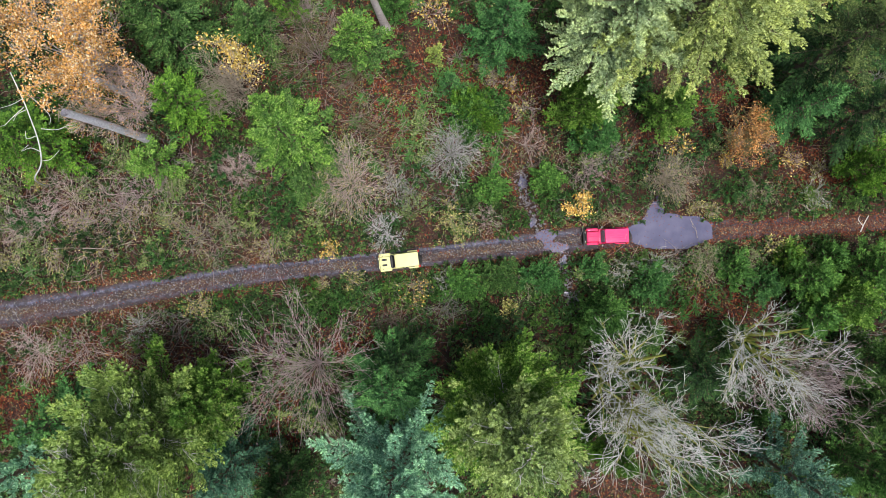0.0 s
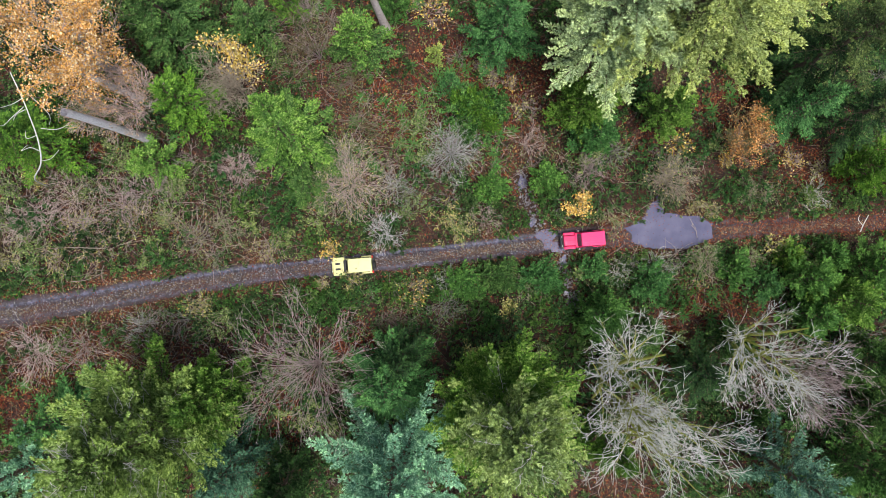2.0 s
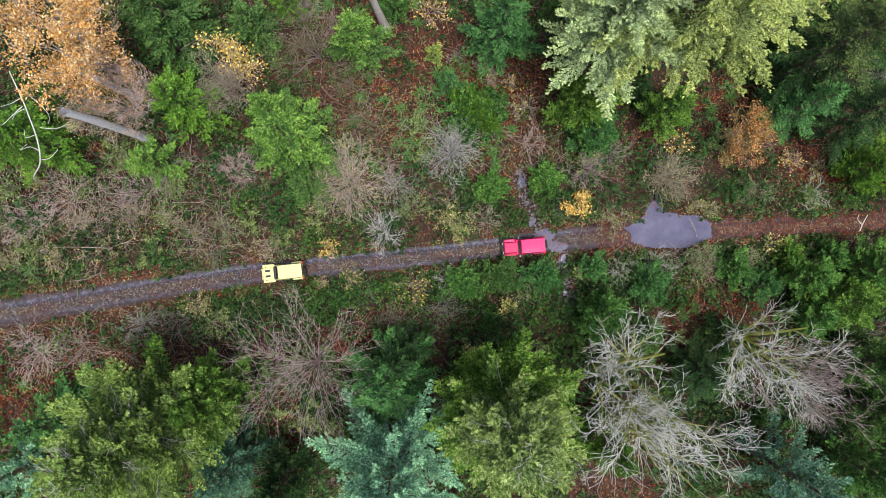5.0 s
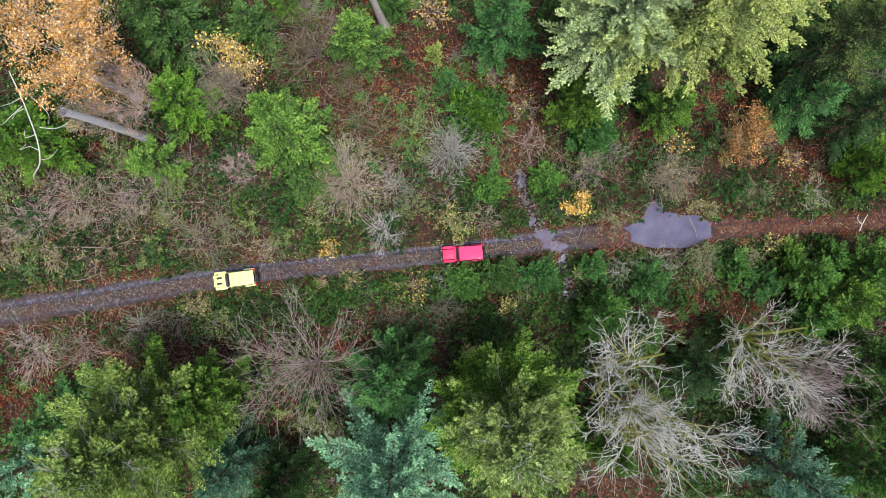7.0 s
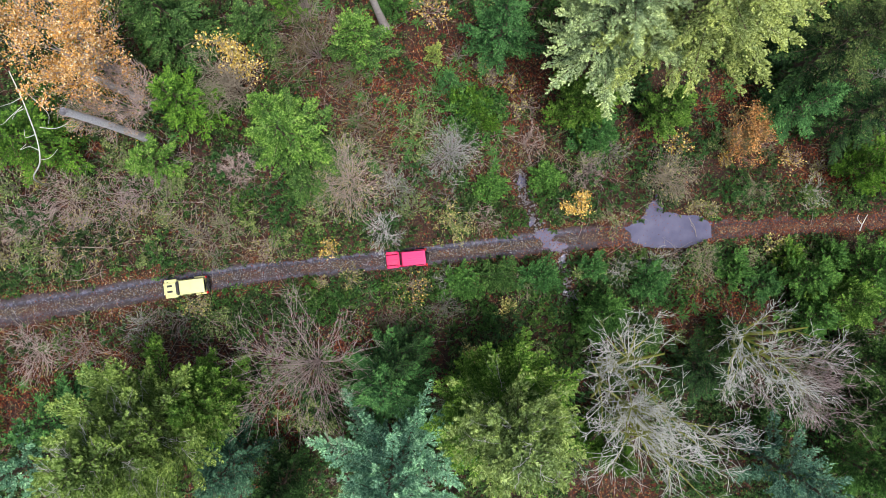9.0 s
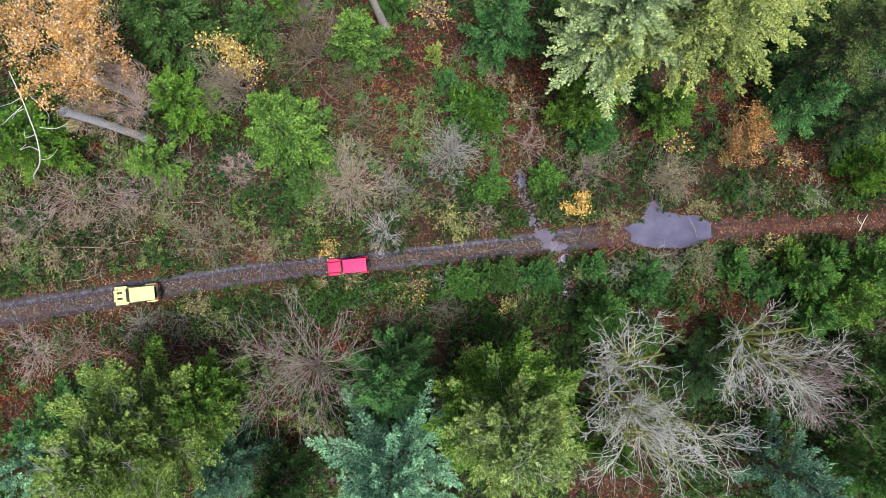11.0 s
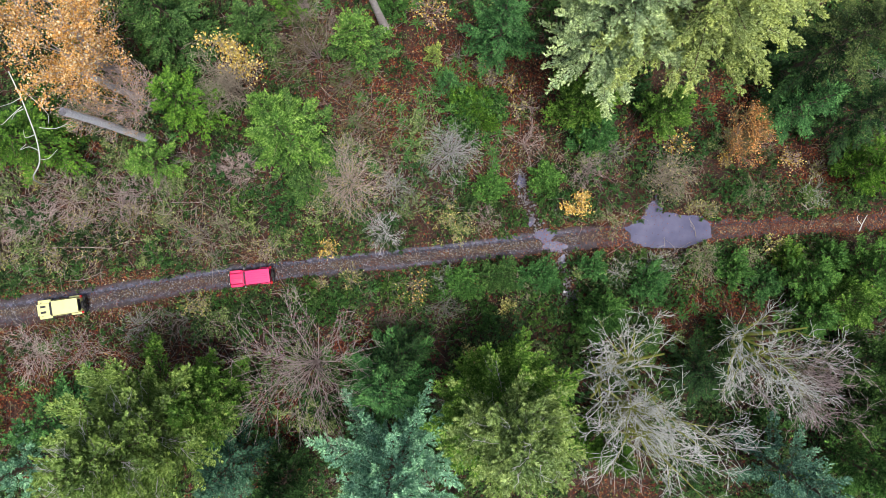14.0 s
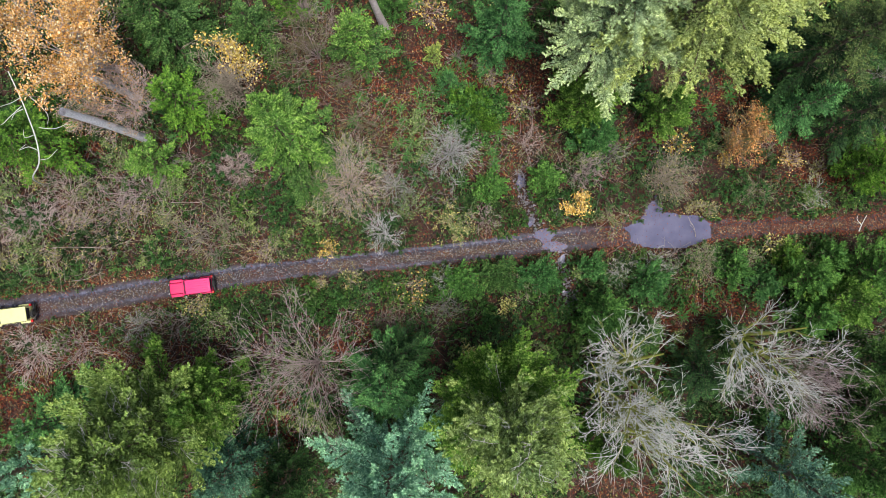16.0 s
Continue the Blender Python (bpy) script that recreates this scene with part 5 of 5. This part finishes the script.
def limb_mesh(name, pts, r0, r1, mat, parent):
    """A smooth tapered limb through its bends."""
    pts = [Vector(p) for p in pts]
    fine = []
    for i in range(len(pts) - 1):
        for k in range(4):
            t = k / 4
            a, b, c, d = pts[max(i - 1, 0)], pts[i], pts[i + 1], pts[min(i + 2, len(pts) - 1)]
            fine.append(0.5 * ((2 * b) + (c - a) * t + (2 * a - 5 * b + 4 * c - d) * t * t + (3 * b - a - 3 * c + d) * t ** 3))
    fine.append(pts[-1])
    n = len(fine)
    r = np.linspace(r0, r1, n)
    return child(name, mesh_of(name, *sticks(fine[:-1], fine[1:], r[:-1], r[1:], 6), mat), parent)


def dead_limbs():
    rng = np.random.default_rng(26)
    # bleached leaning snag over the cedar in the north-west
    t = new("dead_tree")
    tagged(t, "bleached white dead tree with crooked bare limbs", "dead tree")
    at = lambda u, v, z: (*spot(u, v, z), z + float(rise(spot(u, v, z)[0])))
    limb_mesh("trunk", [at(85, 330, 0), at(62, 318, 9), at(73, 290, 12.5), at(68, 250, 13.5), at(52, 205, 14.5), at(40, 175, 15.2), at(18, 128, 16)], 0.06, 0.04, B["white"], t)
    for pts in ([at(73, 228, 13.8), at(100, 230, 14), at(122, 222, 14.4), at(131, 225, 14.5)], [at(40, 160, 15.3), at(70, 185, 15), at(88, 205, 15), at(88, 222, 14.8)], [at(42, 190, 15), at(20, 210, 14.7), at(8, 222, 14.4), at(-4, 224, 14.2)],
                [at(45, 195, 14.8), at(30, 203, 14.7), at(24, 214, 14.5)], [at(66, 240, 13.6), at(48, 246, 13.8), at(45, 232, 14)], [at(73, 270, 13), at(55, 262, 13), at(38, 268, 13.2), at(50, 257, 13.4)],
                [at(73, 285, 12.6), at(90, 282, 12.8), at(105, 266, 13)], [at(40, 175, 15.2), at(22, 185, 15.3), at(0, 192, 15.4)]):
        limb_mesh("limb", pts, 0.028, 0.012, B["white"], t)
    # pale thin saplings leaning over the brush
    for u0, v0, u1, v1, z in ((70, 340, 130, 334, 2.5), (200, 348, 245, 350, 2.5), (10, 365, 105, 378, 2), (90, 440, 190, 440, 2), (190, 445, 240, 428, 2), (180, 345, 270, 340, 2.5), (120, 500, 190, 482, 1.6), (300, 360, 370, 362, 2),
                              (310, 426, 370, 430, 1.8), (380, 440, 440, 434, 1.6), (180, 470, 185, 500, 1.2), (395, 310, 450, 322, 2), (270, 375, 310, 383, 1.8), (320, 445, 360, 444, 1.5), (220, 585, 290, 550, 1.6), (360, 560, 400, 580, 1.6),
                              (1500, 432, 1450, 452, 1.2), (1240, 425, 1225, 392, 1.0), (1440, 372, 1420, 362, 0.9), (1425, 375, 1444, 366, 0.9), (150, 620, 220, 628, 1.8), (40, 620, 100, 612, 2), (600, 480, 640, 510, 1.6), (130, 330, 60, 322, 2.4)):
        f = new("leaning_sapling")
        tagged(f, "thin pale leafless sapling leaning over the brush", "sapling", "leaning saplings")
        a, b = spot(u0, v0, 0.5), spot(u1, v1, z)
        g = float(ground_z(*a))
        mid = ((a[0] + b[0]) / 2 + rng.normal() * 0.12, (a[1] + b[1]) / 2 + rng.normal() * 0.12, g + z * 0.75)
        limb_mesh("stem", [(a[0], a[1], g - 0.05), mid, (b[0], b[1], g + z)], 0.03, 0.012, B["tan" if u0 % 3 else "rose2"], f)
        for k in range(3):
            s = 0.5 + 0.15 * k
            p = (a[0] + (b[0] - a[0]) * s, a[1] + (b[1] - a[1]) * s, g + z * (0.4 + 0.6 * s))
            q = (p[0] + (b[0] - a[0]) * 0.2 + rng.normal() * 0.5, p[1] + (b[1] - a[1]) * 0.2 + rng.normal() * 0.5, p[2] + 0.3)
            limb_mesh("side_twig", [p, q], 0.02, 0.01, B["tan"], f)
    # broken pale branch lying across the track's east end
    f = new("fallen_branch")
    tagged(f, "pale forked dead branch lying across the track", "branch")
    b0 = (*spot(1522, 411), 0.08)
    limb_mesh("stem", [b0, (*spot(1527, 398), 0.12), (*spot(1535, 382), 0.2)], 0.07, 0.03, B["white"], f)
    limb_mesh("fork", [(*spot(1526, 400), 0.12), (*spot(1518, 390), 0.14), (*spot(1520, 382), 0.15)], 0.05, 0.02, B["white"], f)


litter()
stream_stones()
undergrowth()
ground_cover()
brushwood()
shrubs()
ferns()
dead_limbs()


# ------------------------------------------------------------ vehicles
def block(bm, x0, x1, y0, y1, z0, z1, bev=0.03, seg=2, front=(0, 0), rear=(0, 0), side=0.0):
    """A bevelled block; front and rear: how far the upper and lower edges move along x; side: how far the top draws in."""
    vs = [bm.verts.new(c) for c in ((x0 + rear[1], y0, z0), (x1 + front[1], y0, z0), (x1 + front[1], y1, z0), (x0 + rear[1], y1, z0),
                                    (x0 + rear[0], y0 + side, z1), (x1 + front[0], y0 + side, z1), (x1 + front[0], y1 - side, z1), (x0 + rear[0], y1 - side, z1))]
    fs = [bm.faces.new([vs[i] for i in q]) for q in ((3, 2, 1, 0), (4, 5, 6, 7), (0, 1, 5, 4), (1, 2, 6, 5), (2, 3, 7, 6), (3, 0, 4, 7))]
    if bev:
        es = {e for f in fs for e in f.edges}
        bmesh.ops.bevel(bm, geom=list(es), offset=bev, segments=seg, affect="EDGES", profile=0.6)
    return bm


def solid(*a, **k):
    return block(bmesh.new(), *a, **k)


def disc(r, w, n=20, bev=0.03, axis="y", at=(0, 0, 0)):
    bm = bmesh.new()
    bmesh.ops.create_cone(bm, cap_ends=True, segments=n, radius1=r, radius2=r, depth=w)
    rim = [e for e in bm.edges if abs(e.verts[0].co.z - e.verts[1].co.z) < 1e-5]
    bmesh.ops.bevel(bm, geom=rim, offset=bev, segments=2, affect="EDGES")
    turn = Matrix.Rotation(radians(90), 4, "X") if axis == "y" else Matrix.Rotation(radians(90), 4, "Y")
    bmesh.ops.transform(bm, matrix=Matrix.Translation(at) @ turn, verts=bm.verts)
    return bm


def tyre_bm(r, w, axis="y"):
    """Off-road tyre with tread blocks and a hollow middle."""
    bm = bmesh.new()
    prof = [(r * 0.56, -w * 0.42), (r * 0.72, -w / 2), (r * 0.93, -w / 2), (r, -w * 0.38), (r, w * 0.38), (r * 0.93, w / 2), (r * 0.72, w / 2), (r * 0.56, w * 0.42)]
    n = 28
    rings = []
    for i in range(n):
        a = 2 * math.pi * i / n
        rings.append([bm.verts.new((q * (1.025 if i % 2 and q > r * 0.9 else 1) * math.cos(a), s, q * (1.025 if i % 2 and q > r * 0.9 else 1) * math.sin(a))) for q, s in prof])
    for i in range(n):
        for j in range(len(prof)):
            k = (j + 1) % len(prof)
            bm.faces.new((rings[i][j], rings[i][k], rings[(i + 1) % n][k], rings[(i + 1) % n][j]))
    if axis == "x":
        bmesh.ops.rotate(bm, verts=bm.verts, matrix=Matrix.Rotation(radians(90), 3, "Z"))
    return bm


RUBBER = plain_mat("black_tyre_rubber", (0.022, 0.021, 0.02), 0.85)
STEEL = plain_mat("worn_wheel_steel", (0.35, 0.34, 0.33), 0.4, 0.8)
BLACK = plain_mat("matt_black_plastic", (0.016, 0.016, 0.018), 0.6)
GLASS = plain_mat("dark_tinted_glass", (0.018, 0.02, 0.024), 0.06, 0.0, 0.1)
# the windscreen's grey-blue sky reflection is put into a dull base colour
SKY_GLASS = plain_mat("glass_painted_sky", (0.22, 0.25, 0.30), 0.35, 0.0, 0.5)
LAMP_WHITE = plain_mat("headlight_glass", (0.8, 0.8, 0.76), 0.12, 0.0, 0.05)
LAMP_RED = plain_mat("red_tail_light_plastic", (0.55, 0.02, 0.02), 0.25)
YELLOW = paint_mat("pale_lemon_yellow_paint", (0.72, 0.70, 0.31), 0.55, 0.14, 0.1)
RED = paint_mat("faded_red_paint", (0.74, 0.016, 0.12), 0.6, 0.05, 0.08)
RED_TOP = paint_mat("pinkish_red_roof_paint", (0.80, 0.028, 0.165), 0.62, 0.06, 0.05)


def off_roader(name, label, paint, top, style):
    """Short square four-wheel-drive car, 4 m long; it faces along its own x."""
    car = new(name)
    tagged(car, label, "car", "off-road cars")
    tall = 1.86
    hw = 0.74                     # half the body's width
    part("chassis", solid(-1.85, 1.95, -0.45, 0.45, 0.42, 0.62, 0.02), BLACK, car)
    part("body", solid(-1.78, 0.78, -hw - 0.02, hw + 0.02, 0.52, 1.14, 0.05, side=0.02), paint, car)
    if style == "round":
        hood = solid(0.70, 1.93, -0.56, 0.56, 0.62, 1.13, 0.07, 3, front=(-0.05, 0), side=0.05)
    else:
        hood = solid(0.70, 1.86, -0.62, 0.62, 0.62, 1.16, 0.06, 3, front=(-0.04, 0), side=0.06)
    bonnet = part("hood", hood, paint, car)
    part("grille", solid(1.86 if style != "round" else 1.92, 1.93 if style != "round" else 1.98, -0.55, 0.55, 0.66, 1.04, 0.015), BLACK if style == "round" else paint, car)
    for i in range(7):
        y = -0.27 + 0.09 * i
        part("grille_slot", solid(1.925, 1.94, y - 0.025, y + 0.025, 0.72, 0.98, 0.005, 1) if style != "round" else solid(1.975, 1.99, y - 0.03, y + 0.03, 0.74, 0.96, 0.005, 1), BLACK if style != "round" else STEEL, car)
    part("cowl", solid(0.56, 0.80, -0.68, 0.68, 0.95, 1.17, 0.03), paint if style == "round" else BLACK, car)
    # cabin
    part("cabin", solid(-1.76, 0.58, -hw, hw, 1.10, tall - 0.06, 0.05, front=(-0.22, 0.02), rear=(0.05, 0), side=0.07), paint, car)
    roof = part("roof", solid(-1.80, 0.36, -0.70, 0.70, tall - 0.09, tall, 0.04, 3, side=0.03), top, car)
    if style == "round":
        for i in range(5):
            y = -0.44 + 0.22 * i
            part("roof_rib", solid(-1.6, 0.2, y - 0.02, y + 0.02, tall - 0.01, tall + 0.012, 0.008, 1), top, roof)
    else:
        part("roof_hatch_seam", solid(-0.62, -0.60, -0.64, 0.64, tall - 0.01, tall + 0.004, 0.003, 1), top, roof)
        for y in (-0.66, 0.66):
            part("drip_rail", solid(-1.72, 0.30, y - 0.02, y + 0.02, tall - 0.03, tall + 0.01, 0.008, 1), top, roof)
    bm = bmesh.new()
    q = [bm.verts.new(c) for c in ((0.645, -0.62, 1.19), (0.645, 0.62, 1.19), (0.40, 0.58, tall - 0.10), (0.40, -0.58, tall - 0.10))]
    bm.faces.new(q)
    bmesh.ops.solidify(bm, geom=bm.faces[:], thickness=0.03)
    screen = part("windscreen", bm, GLASS if style != "round" else SKY_GLASS, car, "dark windscreen")
    for y in (-0.3, 0.3):
        bm = bmesh.new()
        bmesh.ops.create_cone(bm, cap_ends=True, segments=6, radius1=0.012, radius2=0.008, depth=0.5)
        bmesh.ops.transform(bm, matrix=Matrix.Translation((0.625, y, 1.28)) @ Matrix.Rotation(radians(62), 4, "X") @ Matrix.Rotation(radians(0), 4, "Z"), verts=bm.verts)
        part("wiper", bm, BLACK, screen)
    for s in (-1, 1):
        part("side_window", solid(-0.42, 0.28, s * 0.72 - 0.02, s * 0.72 + 0.02, 1.20, 1.66, 0.02, 1, front=(-0.12, 0)), GLASS, car)
        part("side_window", solid(-1.58, -0.56, s * 0.72 - 0.02, s * 0.72 + 0.02, 1.22, 1.66, 0.02, 1), GLASS, car)
        door = part("door", solid(-0.46, 0.56, s * 0.765 - 0.015, s * 0.765 + 0.015, 0.60, 1.13, 0.02, 1), paint, car)
        part("door_handle", solid(-0.40, -0.24, s * 0.79 - 0.015, s * 0.79 + 0.015, 1.02, 1.06, 0.008, 1), BLACK, door)
        mirror = part("mirror", solid(0.46, 0.56, s * 0.92 - 0.09, s * 0.92 + 0.09, 1.16, 1.34, 0.03), BLACK if style != "round" else STEEL, car)
        part("mirror_arm", solid(0.48, 0.54, min(s * 0.74, s * 0.86), max(s * 0.74, s * 0.86), 1.18, 1.22, 0.01, 1), BLACK, mirror)
        wide = 0.90 if style != "round" else 0.84
        for nm, xa, xb in (("front_fender", 0.82, 1.84), ("rear_fender", -1.72, -0.82)):
            y0, y1 = sorted((s * 0.56 if nm == "front_fender" else s * 0.70, s * wide))
            part(nm, solid(xa, xb, y0, y1, 0.88, 0.985, 0.045, 3, front=(-0.10, 0.06), rear=(0.10, -0.06)), paint, car)
        part("sill", solid(-0.80, 0.82, s * 0.74 - 0.06, s * 0.74 + 0.06, 0.46, 0.56, 0.03), BLACK, car)
        part("headlight", disc(0.10, 0.08, 16, 0.02, "x", (1.95 if style != "round" else 2.0, s * 0.45, 0.88)), LAMP_WHITE, car, "round white headlight")
        part("turn_signal", solid(1.90, 1.96, s * 0.64 - 0.05, s * 0.64 + 0.05, 0.74, 0.82, 0.015, 1), plain_mat("amber_lens", (0.6, 0.22, 0.02), 0.3), car)
        part("tail_light", solid(-1.92, -1.76, s * 0.76 - 0.12, s * 0.76 + 0.12, 0.90, 1.16, 0.02, 1), LAMP_RED, car, "red tail light")
    if style != "round":
        for y in (-0.27, 0.27):
            vent = part("hood_vent", solid(1.16, 1.62, y - 0.10, y + 0.10, 1.15, 1.178, 0.01, 1), BLACK, bonnet, "black slotted hood vent")
        for y in (-0.66, 0.66):
            part("hood_latch", solid(1.50, 1.60, y - 0.03, y + 0.03, 1.04, 1.10, 0.01, 1), BLACK, bonnet)
        part("washer_panel", solid(0.74, 0.86, -0.56, 0.56, 1.155, 1.185, 0.01, 1), BLACK, bonnet)
        part("rear_window", solid(-1.80, -1.755, -0.52, 0.52, 1.22, 1.66, 0.015, 1, rear=(0.04, 0)), GLASS, car)
    else:
        part("hood_ridge", solid(0.80, 1.80, -0.04, 0.04, 1.12, 1.15, 0.015, 1), paint, bonnet)
        for y in (-0.34, 0.34):
            part("hood_crease", solid(0.85, 1.75, y - 0.012, y + 0.012, 1.12, 1.14, 0.005, 1), top, bonnet)
        part("rear_window", solid(-1.80, -1.755, -0.52, 0.52, 1.22, 1.66, 0.015, 1, rear=(0.04, 0)), GLASS, car)
    part("front_bumper", solid(1.98, 2.14, -0.80, 0.80, 0.50, 0.70, 0.03), BLACK, car)
    part("rear_bumper", solid(-1.98, -1.82, -0.78, 0.78, 0.50, 0.68, 0.03), BLACK, car)
    spare = part("spare_wheel", tyre_bm(0.39, 0.25, "x"), RUBBER, car, "black spare wheel on the tailgate")
    spare.location = (-1.98, 0.08 if style != "round" else -0.05, 1.02)
    part("rim", disc(0.22, 0.16, 16, 0.03, "x"), STEEL, spare)
    wheels = []
    for x in (1.25, -1.20):
        for s in (-1, 1):
            wh = part("wheel", tyre_bm(0.41, 0.27), RUBBER, car)
            wh.location = (x, s * 0.72, 0.41)
            part("rim", disc(0.23, 0.20, 16, 0.03), STEEL, wh)
            part("hub", disc(0.07, 0.26, 10, 0.015), BLACK, wh)
            for k in range(5):
                a = k * 2 * math.pi / 5
                part("lug_nut", disc(0.018, 0.235, 6, 0.004, "y", (0.12 * math.cos(a), 0, 0.12 * math.sin(a))), STEEL, wh)
            wheels.append(wh)
    # drawn out to its full length
    for ob in car.children:
        if ob in wheels or ob == spare:
            ob.location.x *= 1.08
        else:
            for o in (ob, *ob.children):
                o.data.transform(Matrix.Diagonal((1.08, 1, 1, 1)))
    return car, wheels


yellow_car, yellow_wheels = off_roader("off_road_car", "pale yellow hard-top off-road car driving on the gravel track", YELLOW, YELLOW, "vented")
red_car, red_wheels = off_roader("off_road_car", "red hard-top off-road car driving on the gravel track", RED, RED_TOP, "round")


# ------------------------------------------------------------ what moves
# seconds, bearing east and south of the roof's middle, heading
YELLOW_WAY = [(0, 706.5, 462, 7), (0.5, 685.5, 464.5, 6), (1, 663.5, 466.5, 5), (1.5, 643, 469.5, 4.5), (2, 623.5, 470.5, 4.2), (2.5, 602.5, 473.0, 4.2), (3, 582, 474.2, 4.5),
              (3.5, 561.5, 475.8, 4.8), (4, 540, 477.7, 5.2), (6.5, 434.5, 491.2, 7), (7, 412, 495, 7), (7.5, 389.5, 498.5, 6.8), (8, 368, 502, 6.6), (8.5, 345.5, 505.8, 7),
              (9, 323.5, 509.2, 7), (11.5, 213, 525, 6), (12, 191, 528, 6.2), (12.5, 168.5, 531.2, 6.8), (13, 145.5, 535.8, 8), (13.5, 122.5, 540, 8.6), (14, 99.5, 545.2, 8.4),
              (14.5, 76, 549.6, 8.2), (15, 53, 553.5, 8), (15.5, 31, 557, 8), (16, 9, 560.5, 8)]
RED_WAY = [(0, 1076.5, 418, 2.4), (0.5, 1068, 419.4, 3), (1, 1058.5, 420.8, 3.8), (1.5, 1048, 422.2, 4.6), (2, 1035.2, 424, 5.2), (2.5, 1022, 425.6, 5.2), (3, 1008.5, 426.8, 5),
           (3.5, 993, 428.8, 5), (4, 975, 431.2, 5), (6.5, 847.5, 445.5, 4.6), (7, 819.5, 448.8, 4.4), (7.5, 792.5, 451.4, 4.4), (8, 767, 453.6, 4.6), (8.5, 742.5, 455.6, 5),
           (9, 719, 458.4, 5.4), (11.5, 586.5, 474.3, 5), (12, 558.5, 476.8, 5), (12.5, 530.5, 479.4, 5.2), (13, 500.8, 483, 5.6), (13.5, 470.5, 487, 6), (14, 440, 491.3, 6.4),
           (14.5, 410.5, 495.9, 6.6), (15, 382, 500.4, 6.8), (15.5, 356.5, 504.5, 6.9), (16, 333.5, 508.4, 7)]
ROOF_Z = 1.45


def way_of(way):
    """Ground poses every tenth of a second, and how far the wheels have rolled."""
    ts = np.array([w[0] for w in way], dtype=float)
    pts = []
    for t, u, v, a in way:
        x, y = spot(u, v, ROOF_Z)
        dx, dy = drift(t)
        pts.append((x + dx, y + dy, a))
    pts = np.array(pts)
    # cubic Hermite through the rows
    slope = np.gradient(pts, ts, axis=0)
    grid = np.round(np.arange(0, 16.001, 0.1), 3)
    out = []
    for t in grid:
        i = min(max(int(np.searchsorted(ts, t, side="right")) - 1, 0), len(ts) - 2)
        h = ts[i + 1] - ts[i]
        s = (t - ts[i]) / h
        out.append((2 * s ** 3 - 3 * s * s + 1) * pts[i] + (s ** 3 - 2 * s * s + s) * h * slope[i] + (3 * s * s - 2 * s ** 3) * pts[i + 1] + (s ** 3 - s * s) * h * slope[i + 1])
    return grid, np.array(out)


def drive(car, wheels, way):
    grid, pts = way_of(way)
    rolled = np.concatenate([[0], np.cumsum(np.hypot(np.diff(pts[:, 0]), np.diff(pts[:, 1])))])
    rows = []
    for t, (x, y, a) in zip(grid, pts):
        ca, sa = math.cos(radians(a)), math.sin(radians(a))
        f = float(ground_z(x - 1.2 * ca, y - 1.2 * sa))
        r = float(ground_z(x + 1.2 * ca, y + 1.2 * sa))
        nose = math.degrees(math.atan2(f - r, 2.4)) * 0.8
        rows.append((t, pose(x, y, (f + r) / 2 - 0.02, 0, -nose, 180 + a)))
    walk(car, rows[::2])
    for wh in wheels:
        wx, wy, wz = wh.location
        walk(wh, [(t, pose(wx, wy, wz, 0, math.degrees(d / 0.41), 0)) for t, d in zip(grid, rolled)])


def motions():
    drive(yellow_car, yellow_wheels, YELLOW_WAY)
    drive(red_car, red_wheels, RED_WAY)


motions()
